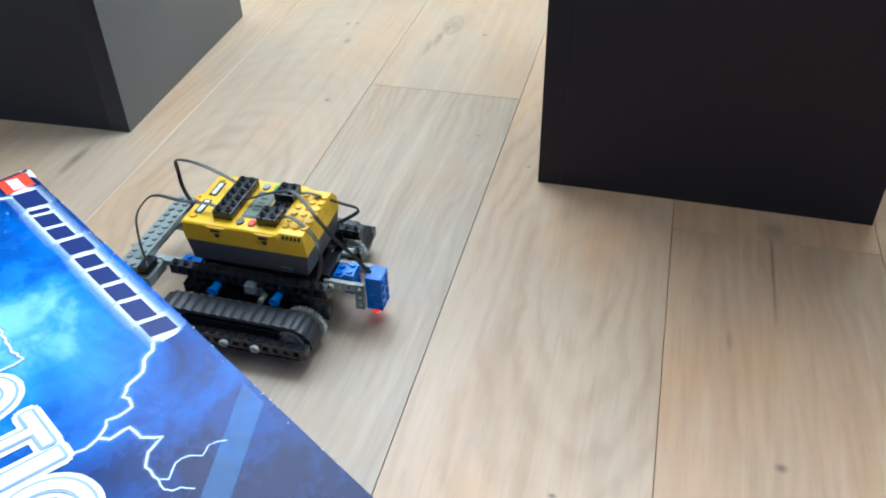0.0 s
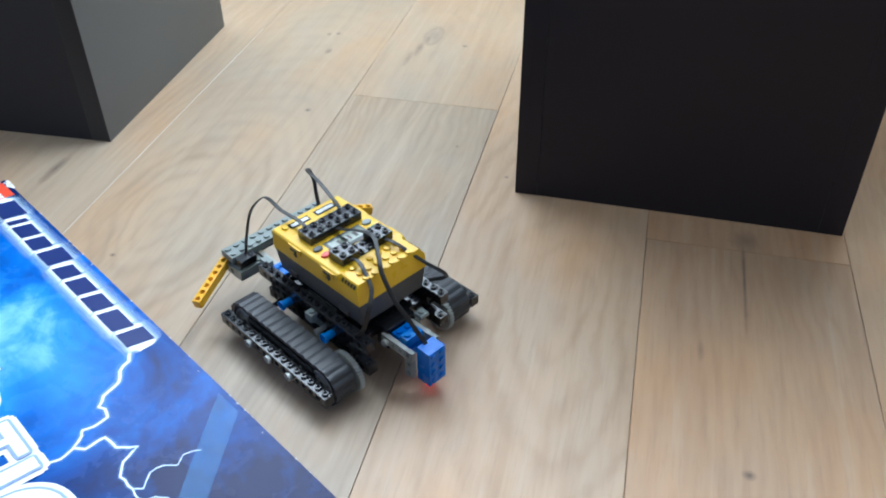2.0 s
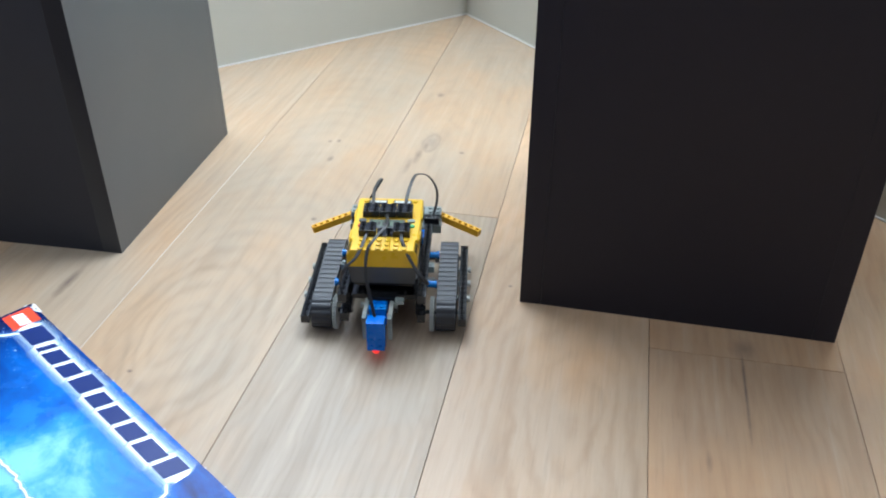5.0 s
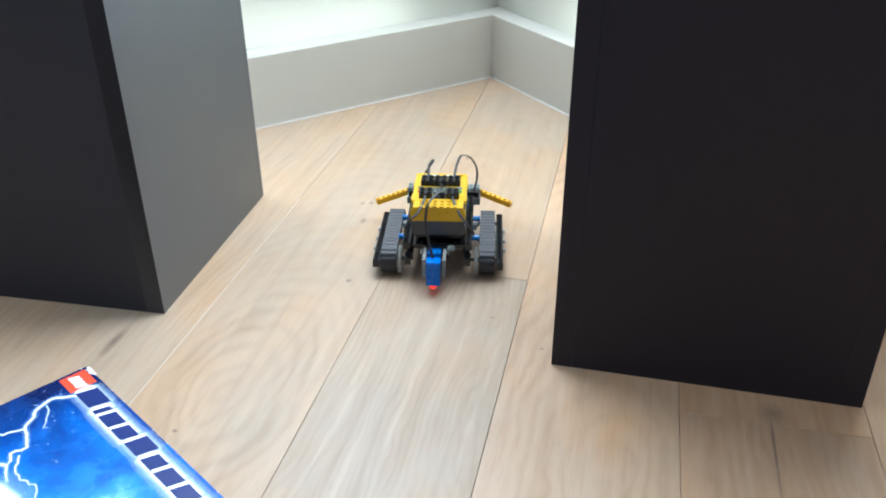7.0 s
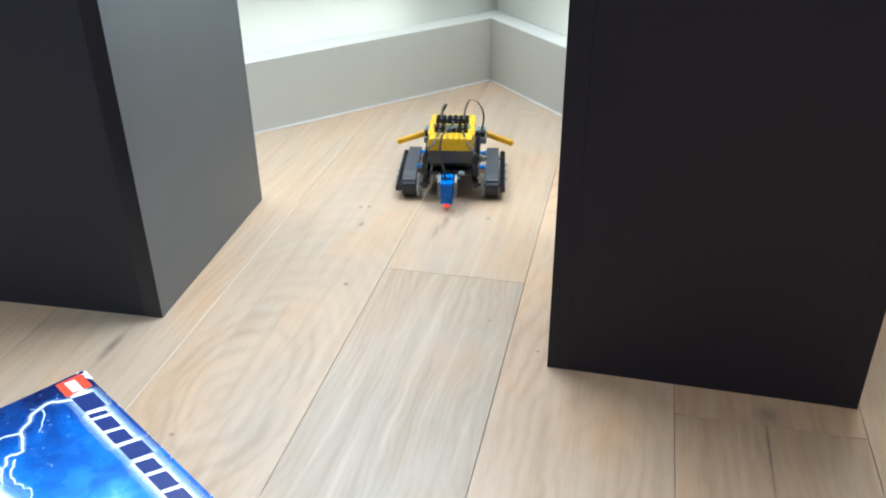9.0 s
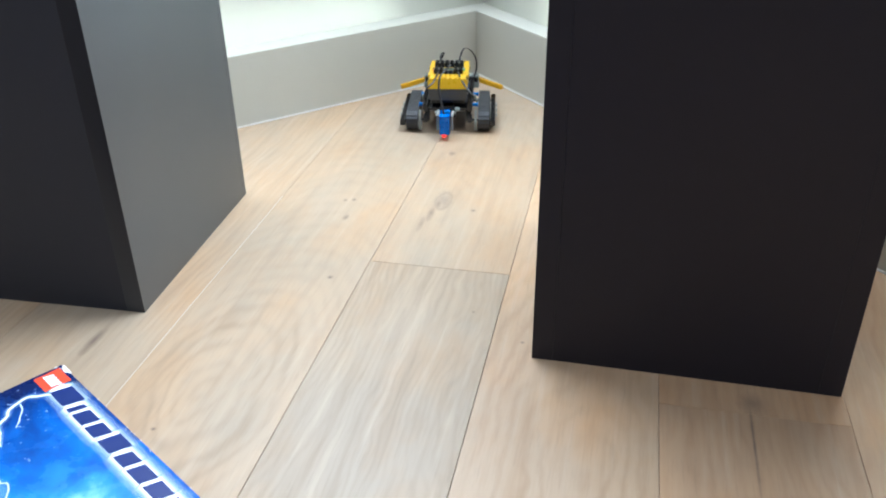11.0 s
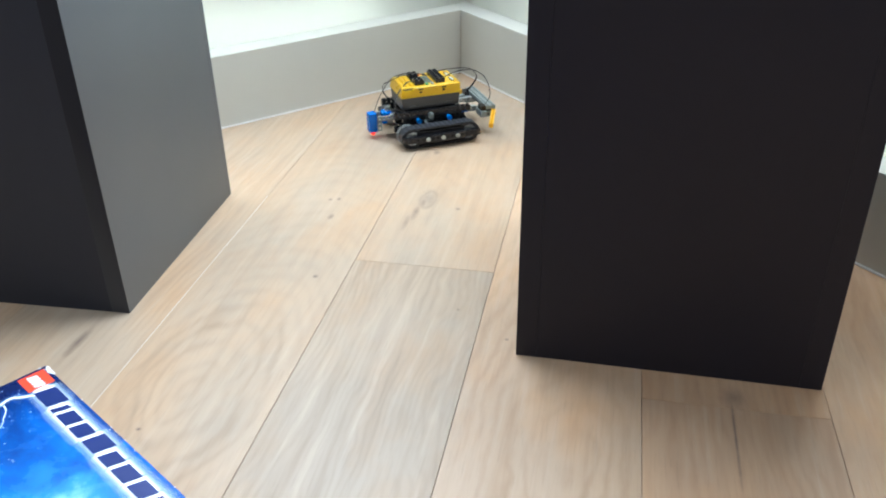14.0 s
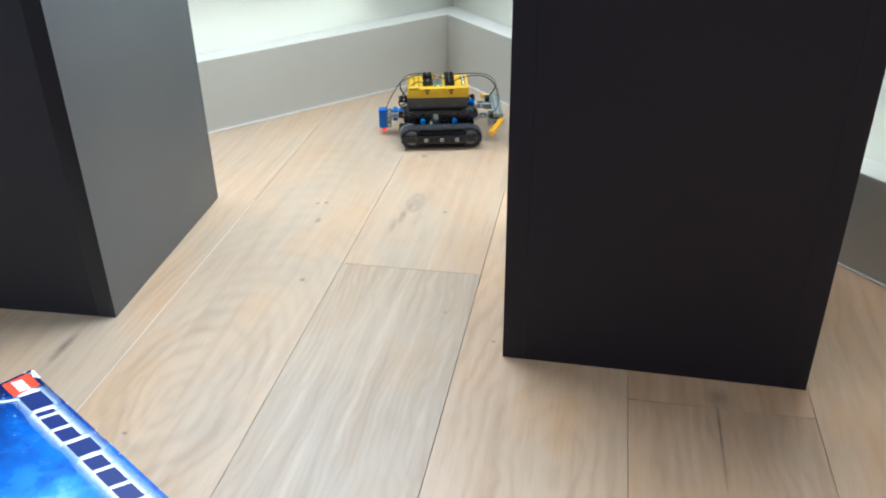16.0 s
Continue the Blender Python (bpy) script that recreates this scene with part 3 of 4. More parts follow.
def packaging():
    """The flat carton: its origin is the top left corner of the lid, x along the long edge, -y down the lid."""
    root = tagged(new("packaging_box"), "large blue toy carton with lightning artwork, lying on the floor", "box")
    L, W, H = 480, 370, 106
    bm = bmesh.new()
    box(bm, -1.5, L, -W, 2.6, H - 62, H)
    soften(bm, 1.4)
    lid = part("lid", bm, PRINT, root)
    lid.data.materials.append(SIDEPRINT)
    for poly in lid.data.polygons:
        if poly.normal.z < 0.6:
            poly.material_index = 1
    bm = bmesh.new()
    box(bm, 1.6, L - 1.6, -W + 1.6, -1.6, 0, H - 62.5)
    soften(bm, 1.2)
    part("tray", bm, SIDEPRINT, root)
    # scuffed corner and edge chips
    rng = random.Random(5)
    bm = bmesh.new()
    for k in range(44):
        a = rng.choice((rng.uniform(0, 16), rng.uniform(0, 420)))
        b = 2.2 if rng.random() < 0.75 else 2.4 - rng.uniform(0.3, 3)
        r = rng.uniform(0.25, 0.6) if a > 18 else rng.uniform(0.6, 1.6)
        lathe(bm, (a, b, H - 0.35), "z", [(r * rng.uniform(0.8, 1.7), 0), (r * 0.8, 0.45), (0, 0.5)], 6)
    for k in range(14):
        lathe(bm, (rng.uniform(-1.6, -0.8), 2.2 - rng.uniform(0, 9), H - 0.4 - rng.uniform(0, 4)), "z", [(1.4, 0), (0.9, 0.5), (0, 0.6)], 6)
    tagged(part("edge_wear", bm, CARD, lid, "bare white card where the print has worn off"), kind="stuff")
    z = H + 0.25
    # red maker's square with plain white strokes
    bm = bmesh.new()
    slant(bm, 2.5, 26, 1.5, 24, 0, z)
    sq = part("red_square", bm, LOGORED, lid, "plain red printed square", smooth=False)
    bm = bmesh.new()
    for k in range(4):
        slant(bm, 5.5 + k * 4.6, 9.0 + k * 4.6, 9, 17.5, 2.2, z + 0.2)
    part("white_stroke", bm, INKWHITE, sq, smooth=False)
    # title row: navy bars in a white halo
    marks = [(30, 56, 0), (60, 67, 1), (70, 89, 1), (92, 110, 1), (114, 135, 0), (139, 156, 1), (159, 180, 1), (183, 203, 1), (206, 230, 1), (233, 250, 0)]
    for a0, a1, small in marks:
        bm = bmesh.new()
        top = 8.5 if small else 5.0
        mid = (top + 22) / 2
        ribbon(bm, [(a0 - 4.2, mid), (a0 + 0.5, mid), (a1 + 2.5, mid), (a1 + 7.0, mid)], [9, 15.5, 15.5, 9], z + 0.02 * len(lid.children))
        part("title_halo", bm, HALO, lid, smooth=False)
    for a0, a1, small in marks:
        bm = bmesh.new()
        slant(bm, a0, a1 - 1.2, 8.5 if small else 5.0, 22, 4.5, z + 0.55)
        part("title_bar", bm, NAVY, lid, smooth=False)
    # large lower word: glowing white letters with a thin slate outline
    for ch, a0, a1, b0, b1 in (("O", 207, 243, 100, 148), ("T", 252, 283, 101, 148), ("I", 288, 297, 101, 148), ("C", 305, 344, 101, 149)):
        glow = part("letter_glow", letter(ch, a0, a1, b0, b1, 5.0, z + 0.30 + 0.002 * (a0 - 207)), INKWHITE, lid, "white glowing letter", smooth=False)
        part("letter_outline", letter(ch, a0, a1, b0, b1, 1.9, z + 1.0), SLATEPRINT, glow, "thin slate blue outline", smooth=False)
        part("letter_face", letter(ch, a0, a1, b0, b1, 0.0, z + 1.35), INKWHITE, glow, smooth=False)
    # lightning
    bolts = [
        ([(251, 21), (260, 27), (264, 35), (272, 40), (276, 52), (282, 58), (286, 56), (293, 58), (294, 67), (292, 73), (298, 78), (301, 83), (303, 91), (300, 100)], 3.9, 0.7),
        ([(301, 82), (306, 78), (306, 66), (317, 65), (325, 56), (329, 67), (337, 73), (349, 72)], 3.0, 0.6),
        ([(349, 72), (353, 68), (346, 60), (347, 52), (352, 47), (348, 41), (352, 32)], 1.2, 0.8),
        ([(349, 72), (357, 73), (361, 70), (362, 66), (368, 61)], 1.3, 0.8),
        ([(33, 22), (22, 38), (27, 54), (43, 69), (65, 76), (63, 88), (80, 98), (93, 103), (110, 112)], 4.4, 1.3),
        ([(43, 69), (38, 84), (29, 89), (14, 104)], 2.6, 1.4),
        ([(74, 95), (64, 102), (40, 118)], 4.6, 1.4),
        ([(27, 45), (34, 46), (39, 49), (53, 59)], 1.4, 1.2),
        ([(70, 84), (82, 92), (96, 94), (108, 88), (128, 96)], 2.4, 1.5),
        ([(130, 96), (150, 90), (166, 88), (185, 88), (200, 90), (211, 87), (212, 94), (211, 102)], 4.0, 1.0),
    ]
    for k, (line, w, j) in enumerate(bolts):
        bm = bmesh.new()
        path = jagged(line, k + 3, 3.6, j)
        ribbon(bm, path, [w * (1.0 - 0.45 * i / len(path)) for i in range(len(path))], z + 0.05 * k)
        part("lightning_bolt", bm, BOLT, lid, smooth=False)
    # bright burst where the left bolts meet
    bm = bmesh.new()
    ribbon(bm, [(76, 118), (92, 110), (112, 106), (130, 110)], [10, 20, 20, 8], z + 0.7)
    part("light_burst", bm, BOLT, lid, smooth=False)
    # pale slanting band
    bm = bmesh.new()
    slant(bm, 434, 455, 1.6, 130, -112, z + 0.05)
    bm.verts.ensure_lookup_table()
    part("pale_band", bm, BANDBLUE, lid, smooth=False)
    root.matrix_world = pose(-0.1572, -0.3949, 0, 0, 0, -31.8)
    return root


SLATEPRINT = painted("printed_slate_blue", (0.26, 0.36, 0.60), 0.3, 0.2, 60)
packaging()


# ---- the toy robot: +y is its light sensor's end, sizes in millimetres ----
TREAD_FRONT, TREAD_REAR, TREAD_R, TREAD_Z = 43.0, -51.0, 18.4, 18.5


def belt(bm, side):
    """A ribbed rubber belt round two hubs."""
    span = TREAD_FRONT - TREAD_REAR
    arc = math.pi * TREAD_R
    total = 2 * span + 2 * arc
    ribs = 38
    samples = []
    for k in range(ribs):
        for f, r in ((0.0, 0.3), (0.16, 1.2), (0.42, 1.35), (0.68, 1.2), (0.84, 0.3)):
            samples.append(((k + f) / ribs * total, r))

    def at(s, r):
        s %= total
        rad = TREAD_R - 1.3 + r
        if s < span:
            return TREAD_REAR + s, TREAD_Z + rad
        s -= span
        if s < arc:
            a = math.pi / 2 - s / TREAD_R
            return TREAD_FRONT + rad * math.cos(a), TREAD_Z + rad * math.sin(a)
        s -= arc
        if s < span:
            return TREAD_FRONT - s, TREAD_Z - rad
        s -= span
        a = -math.pi / 2 - s / TREAD_R
        return TREAD_REAR + rad * math.cos(a), TREAD_Z + rad * math.sin(a)

    x0, x1 = (49.0, 67.3) if side > 0 else (-67.3, -49.0)
    rows = []
    for s, r in samples:
        o, i = at(s, r), at(s, -2.4)
        rows.append([bm.verts.new((x0, *o)), bm.verts.new((x1, *o)), bm.verts.new((x1, *i)), bm.verts.new((x0, *i))])
    for a, b in zip(rows, rows[1:] + rows[:1]):
        for j in range(4):
            i = (j + 1) % 4
            bm.faces.new((a[j], b[j], b[i], a[i]))


def hub_mesh(bm):
    """A hub with six pockets, turned about x."""
    lathe(bm, (0, 0, 0), "x", [(0, 8.2), (3.6, 8.2), (4.0, 7.2), (9.8, 7.2), (10.2, 8.9), (11.6, 9.0), (11.9, 8.2), (11.9, -8.2), (11.6, -9.0), (10.2, -8.9), (9.8, -7.2), (4.0, -7.2), (3.6, -8.2), (0, -8.2)], 28)
    for k in range(6):
        a = k * math.pi / 3
        for h0, h1 in ((7.1, 7.9), (-7.9, -7.1)):
            lathe(bm, (0, 6.9 * math.cos(a), 6.9 * math.sin(a)), "x", [(2.1, h0), (2.0, h1), (1.3, h1), (1.2, h0 + 0.1), (0, h0 + 0.1)], 10)


def gear_mesh(bm, teeth, r, w):
    ring = []
    for k in range(teeth):
        for f, rr in ((0.0, r - 1.1), (0.2, r + 0.9), (0.45, r + 0.9), (0.65, r - 1.1)):
            a = 2 * math.pi * (k + f) / teeth
            ring.append((rr * math.cos(a), rr * math.sin(a)))
    lo, hi = [bm.verts.new((-w, *p)) for p in ring], [bm.verts.new((w, *p)) for p in ring]
    n = len(ring)
    for k in range(n):
        bm.faces.new((lo[k], lo[(k + 1) % n], hi[(k + 1) % n], hi[k]))
    inner = [[bm.verts.new((x, 4.5 * math.cos(2 * math.pi * k / n), 4.5 * math.sin(2 * math.pi * k / n))) for k in range(n)] for x in (-w, w)]
    for k in range(n):
        j = (k + 1) % n
        bm.faces.new((lo[k], inner[0][k], inner[0][j], lo[j]))
        bm.faces.new((hi[k], hi[j], inner[1][j], inner[1][k]))
        bm.faces.new((inner[0][k], inner[1][k], inner[1][j], inner[0][j]))


def pin(bm, x0, x1, y, z, r=2.4):
    """A connector pin lying along x with a collar at its outer end."""
    d = 1 if x1 > x0 else -1
    lathe(bm, (x0, y, z), "x", [(0, 0), (r, 0), (r, d * (abs(x1 - x0) - 2.0)), (r + 0.9, d * (abs(x1 - x0) - 1.9)), (r + 0.9, d * abs(x1 - x0)), (r - 0.5, d * abs(x1 - x0)), (r - 0.7, d * (abs(x1 - x0) - 1.0)), (0, d * (abs(x1 - x0) - 1.0))], 14)


def technic_beam(n, label, parent, material, x, y, z, name="beam"):
    """A studded beam along y with holes across it."""
    bm = bmesh.new()
    holed_bar(bm, n - 1, 9.4, 7.8, margin=4.0)
    for k in range(n):
        stud(bm, 3.9, 4 + 8 * k, 9.4, True)
    return part(name, bm, material, parent, label, pose(x * MM, y * MM, z * MM))


def connector(name, parent, x, y, z, label=""):
    """A two by two black cable connector with a shiny rim and four hollow studs."""
    bm = bmesh.new()
    box(bm, -7.8, 7.8, -7.8, 7.8, 0, 7.6)
    soften(bm, 0.5)
    for sx in (-4, 4):
        for sy in (-4, 4):
            stud(bm, sx, sy, 7.6, True)
    ob = part(name, bm, BLACK, parent, label, pose(x * MM, y * MM, z * MM))
    return ob


def cable(points, parent, label="", w=3.3, h=1.5):
    """A flat two-core lead along smooth points in millimetres."""
    pts = [Vector(p) for p in points]
    fine = []
    ext = [2 * pts[0] - pts[1]] + pts + [2 * pts[-1] - pts[-2]]
    for k in range(1, len(ext) - 2):
        p0, p1, p2, p3 = ext[k - 1 : k + 3]
        for s in range(9):
            t = s / 9
            fine.append(0.5 * (2 * p1 + (p2 - p0) * t + (2 * p0 - 5 * p1 + 4 * p2 - p3) * t * t + (3 * p1 - 3 * p2 + p3 - p0) * t**3))
    fine.append(pts[-1])
    bm = bmesh.new()
    prev, side = None, Vector((1, 0, 0))
    for k, p in enumerate(fine):
        d = (fine[min(k + 1, len(fine) - 1)] - fine[max(k - 1, 0)]).normalized()
        side = (side - d * side.dot(d))
        side = side.normalized() if side.length > 1e-3 else d.orthogonal().normalized()
        up = d.cross(side)
        ring = []
        for j in range(12):
            a = 2 * math.pi * j / 12
            pinch = 0.78 + 0.22 * abs(math.cos(a))
            ring.append(bm.verts.new(p + side * math.cos(a) * w / 2 + up * math.sin(a) * h / 2 * pinch))
        if prev:
            for j in range(12):
                i = (j + 1) % 12
                bm.faces.new((prev[j], prev[i], ring[i], ring[j]))
        else:
            bm.faces.new(ring[::-1])
        prev = ring
    bm.faces.new(prev)
    return part("cable", bm, CABLE, parent, label)


def toy_robot():
    root = tagged(new("toy_robot"), "tracked toy robot of yellow, black, grey and blue building bricks", "toy robot")

    # yellow control brick over a dark grey battery shell
    bm = bmesh.new()
    prof = [(-32, 78.6), (32, 78.6), (32, 91.5), (28.5, 96.6), (-28.5, 96.6), (-32, 91.5)]
    flat = [(-32, 78.6), (32, 78.6), (32, 95.2), (30.6, 96.6), (-30.6, 96.6), (-32, 95.2)]
    stations = [(-48, flat, 0.0), (26, flat, 0.0), (27, prof, 0.0), (47, prof, 0.0)]
    rows = []
    for y, pr, _ in stations:
        rows.append([bm.verts.new((x, y + (0.8 if z < 80 and y > 40 else 0) - (0 if z < 95 else (2.5 if y > 40 else 0)), z)) for x, z in pr])
    for a, b in zip(rows, rows[1:]):
        for j in range(6):
            i = (j + 1) % 6
            bm.faces.new((a[j], a[i], b[i], b[j]))
    bm.faces.new(rows[0][::-1])
    bm.faces.new(rows[-1])
    bmesh.ops.recalc_face_normals(bm, faces=bm.faces)
    soften(bm, 0.6)
    for x in (-20, -12, -4, 4, 12, 20):
        for y in (29, 36.5, 43.2 if abs(x) < 24 else 44):
            if y < 43 or abs(x) < 24:
                stud(bm, x, y - 0.6, 96.5)
    for x in (-28, 28):
        for y in (-42,):
            stud(bm, x * 0.86, y, 96.5)
    body = part("control_brick", bm, YELLOW, root, "yellow control brick housing with studs")
    for sx in (-1, 1):
        for y in (-21, 16):
            bm = bmesh.new()
            box(bm, min(sx * 31.6, sx * 33.0), max(sx * 31.6, sx * 33.0), y - 7, y + 7, 90.5, 95.4)
            soften(bm, 0.5)
            part("side_clip", bm, YELLOW, body)
            # near-black disc and bar draw the shade inside socket and slot
            bm = bmesh.new()
            lathe(bm, (sx * 31.4, y, 87), "x", [(0, sx * 0.9), (2.0, sx * 0.9), (2.3, 0), (0, 0)], 12)
            part("side_socket", bm, INK_AND_HOLLOW, body, "round socket, its inner shade drawn as a dark disc")
            bm = bmesh.new()
            box(bm, sx * 33.4 - 0.3, sx * 33.4 + 0.3, y - 3.5, y + 3.5, 91.6, 93.6)
            part("side_slot", bm, INK_AND_HOLLOW, body)
        # unreadable small print as bars on the sloping shoulder
        bm = bmesh.new()
        for k in range(5):
            box(bm, -0.16, 0.16, 30.5 + k * 3.1, 32.6 + k * 3.1, -1.6, 1.6)
        part("print_bar", bm, INK_AND_HOLLOW, body, "small dark printed marks", pose(sx * 30.45 * MM, 0, 94.1 * MM, 0, -sx * 34.5, 0))
    for x, y, mat, lab in ((23, -5.5, DGREY, "dark grey button"), (23, 4.0, RED, "red button"), (-23, -5.5, GREY, "grey button"), (-23, 4.0, GREEN, "green button")):
        bm = bmesh.new()
        lathe(bm, (0, 0, 0), "z", [(3.6, 0), (3.6, 1.3), (3.0, 1.8), (0, 1.9)], 16)
        bmesh.ops.scale(bm, vec=(1.1, 0.8, 1), verts=bm.verts)
        part("button", bm, mat, body, lab, pose(x * MM, y * MM, 96.5 * MM))
    bm = bmesh.new()
    box(bm, -17, 17, -8, 7.4, 96.4, 97.1)
    soften(bm, 0.25)
    bez = part("display_bezel", bm, DGREY, body, "dark display surround")
    bm = bmesh.new()
    box(bm, -15, 15, -5.5, 4.8, 97.0, 97.45)
    soften(bm, 0.15)
    part("display", bm, LCD, bez, "grey-green liquid crystal display")
    bm = bmesh.new()
    for x0, x1 in ((-9, -6), (-3, -1), (1, 4), (6, 8.5)):
        box(bm, x0, x1, -3.2, 2.8, 97.4, 97.5)
    part("display_segment", bm, INK_AND_HOLLOW, bez)
    for x in (-12, 12):
        bm = bmesh.new()
        box(bm, x - 9, x + 9, -43.5, -37.5, 96.5, 97.2)
        soften(bm, 0.2)
        lab = part("port_plate", bm, BLACK, body)
        bm = bmesh.new()
        box(bm, x - 7.6, x + 7.6, -42.2, -38.8, 97.15, 97.5)
        part("port_label", bm, WHITEP, lab, "small pale label")
    bm = bmesh.new()
    low, up = (-29.5, 29.5, -45.5, 45.5, 56.8), (-31.6, 31.6, -47.6, 47.2, 78.2)
    v = [bm.verts.new((x, y, q[4])) for q in (low, up) for x, y in ((q[0], q[2]), (q[1], q[2]), (q[1], q[3]), (q[0], q[3]))]
    for f in ((3, 2, 1, 0), (4, 5, 6, 7), (0, 1, 5, 4), (1, 2, 6, 5), (2, 3, 7, 6), (3, 0, 4, 7)):
        bm.faces.new([v[k] for k in f])
    soften(bm, 1.0)
    shell = part("battery_shell", bm, DGREY, root, "dark grey battery shell under the control brick")
    for sx in (-1, 1):
        for y in (-30, 30):
            bm = bmesh.new()
            box(bm, sx * 30.8 - 1, sx * 30.8 + 1, y - 5, y + 5, 60, 64)
            soften(bm, 0.5)
            part("shell_rib", bm, DGREY, shell)
    for x in (-16, 0, 16):
        connector("input_connector", body, x, -19.5, 96.7)
    for x in (-15.8, 15.8):
        connector("output_connector", body, x, 15.8, 96.7)
    bm = bmesh.new()
    box(bm, -7.6, 7.6, 9, 23, 96.4, 97.6)
    soften(bm, 0.3)
    for sx in (-4, 4):
        for sy in (12.5, 20):
            stud(bm, sx, sy, 97.5, True)
    part("output_port", bm, BLACK, body, "bare black output port")

    # chassis and motors
    bm = bmesh.new()
    box(bm, -30, 30, -46, 46, 36, 42)
    box(bm, -27, 27, -42, 42, 50, 56.6)
    soften(bm, 0.6)
    for x in (-20, -12, -4, 4, 12, 20):
        stud(bm, x, 50 - 8, 42, True)
    part("chassis_plate", bm, BLACK, root, "black chassis plates")
    for sx in (-1, 1):
        bm = bmesh.new()
        box(bm, -13, 13, -26, 20, 0, 13)
        box(bm, -11, 11, -18, 16, 13, 20)
        soften(bm, 1.6)
        motor = part("motor", bm, DGREY, root, "dark grey gear motor", pose(sx * 17 * MM, 0, 30 * MM))
        bm = bmesh.new()
        lathe(bm, (sx * 13.0, 2, 7), "x", [(0, 0), (6.5, 0), (6.5, sx * 3), (5, sx * 4.5), (0, sx * 4.5)], 18)
        part("motor_boss", bm, DGREY, motor)
        bm = bmesh.new()
        gear_mesh(bm, 12, 6.2, 2.0)
        part("drive_gear", bm, GREY, motor, "grey drive gear", pose(sx * 20 * MM, 5 * MM, 12 * MM))
        # inner beams and cross pins
        for y in (-46, 22):
            technic_beam(4, "", root, BLACK, sx * 35.5 - 3.9, y - 4, 36.5, "inner_beam")
        technic_beam(14, "", root, BLACK, sx * 33.5 - 3.9, -58, 24, "inner_beam")
        technic_beam(2, "", root, BLACK, sx * 35.5 - 3.9, 48, 22, "inner_beam")
        technic_beam(16, "", root, BLACK, sx * 36.2 - 3.9, -64, 45.6, "upper_beam")
        for y in (-26, 25):
            bm = bmesh.new()
            pin(bm, sx * 36, sx * 48.5, y, 40.5, 3.3)
            part("cross_pin", bm, SKYBLUE, root, "bright blue connector pin")
        bm = bmesh.new()
        disc(bm, (sx * 36, 12, 36), "x", 2.4, min(0, sx * 10), max(0, sx * 10))
        part("axle", bm, PALEGREY, root, "pale grey axle")
        bm = bmesh.new()
        box(bm, min(sx * 38, sx * 45), max(sx * 38, sx * 45), 0, 8, 42, 50)
        soften(bm, 0.8)
        stud(bm, sx * 41.5, 4, 50)
        part("bush", bm, GREY, root, "grey bush block")
        # running gear
        bm = bmesh.new()
        belt(bm, sx)
        part("tread", bm, RUBBER, root, "ribbed black rubber tread")
        for name, y in (("hub_front", TREAD_FRONT), ("hub_rear", TREAD_REAR)):
            bm = bmesh.new()
            hub_mesh(bm)
            hub = part("hub", bm, HUBGREY, root, "grey track hub", pose(sx * 58.2 * MM, y * MM, TREAD_Z * MM))
            HUBS.append((hub, sx))
            bm = bmesh.new()
            lathe(bm, (0, 0, 0), "x", [(11.9, 7.8), (16.2, 8.2), (16.3, -8.2), (11.9, -7.8)], 28)
            part("drum", bm, RUBBER, hub, "black drum under the tread")
            bm = bmesh.new()
            disc(bm, (sx * 30, y, TREAD_Z), "x", 2.3, min(0, sx * 46), max(0, sx * 46))
            part("axle", bm, BLACK, root)
        bm = bmesh.new()
        gear_mesh(bm, 36, 16.4, 1.9)
        lathe(bm, (0, 0, 0), "x", [(5.2, -1.0), (15.4, -1.0), (15.4, 1.0), (5.2, 1.0)], 36)
        big = part("gear", bm, PALEGREY, root, "pale grey toothed gear", pose(sx * 45.2 * MM, (TREAD_FRONT + 4) * MM, (TREAD_Z + 1) * MM))
        HUBS.append((big, sx))
        bm = bmesh.new()
        disc(bm, (sx * 45.2, TREAD_REAR, TREAD_Z), "x", 5.0, -2, 2)
        part("bush", bm, GREY, root)
        technic_beam(16, "", root, BLACK, sx * 73.2 - 3.9, -67.5, 14.8, "side_beam")
        for y in (-28.5, -4.2, 20.8):
            bm = bmesh.new()
            pin(bm, sx * 66, sx * 80.2, y, 19.6, 2.5)
            part("axle_pin", bm, PALEGREY, root, "pale grey axle end")
        bm = bmesh.new()
        box(bm, min(sx * 48.6, sx * 68), max(sx * 48.6, sx * 68), -44, 36, 7, 30)
        soften(bm, 0.8)
        part("track_frame", bm, BLACK, root, "black frame between the hubs")

    # light sensor on a grey bracket
    bm = bmesh.new()
    box(bm, -5, 11, 83.5, 96.5, 12.5, 46.5)
    soften(bm, 0.5)
    for x in (-1, 7):
        for z in (17, 25.5, 34, 42.5):
            lathe(bm, (x, 96.5, z), "y", [(2.45, -0.2), (2.3, 0.9), (2.0, 1.1), (0, 1.1)], 12)
    sensor = part("light_sensor", bm, BLUE, root, "blue light sensor brick standing upright")
    bm = bmesh.new()
    lathe(bm, (4, 89, 12.6), "z", [(4.2, 0), (4.2, -4.4), (3.2, -7.4), (0, -8.8)], 14)
    part("led", bm, LED, sensor, "glowing red lamp")
    for x in (-8.5, 14.5):
        bm = bmesh.new()
        holed_bar(bm, 4, 8.0, 3.6, 2.2)
        part("bracket_arm", bm, PALEGREY, root, "pale grey bracket arm", pose((x - 1.8) * MM, 52 * MM, 34 * MM, 0, 0, 0))
        bm = bmesh.new()
        holed_bar(bm, 3, 8.0, 3.6, 2.2)
        part("bracket_arm", bm, GREY, root, "grey bracket arm", pose((x - 1.8) * MM, 84 * MM, 16 * MM, 90, 0, 0))
        bm = bmesh.new()
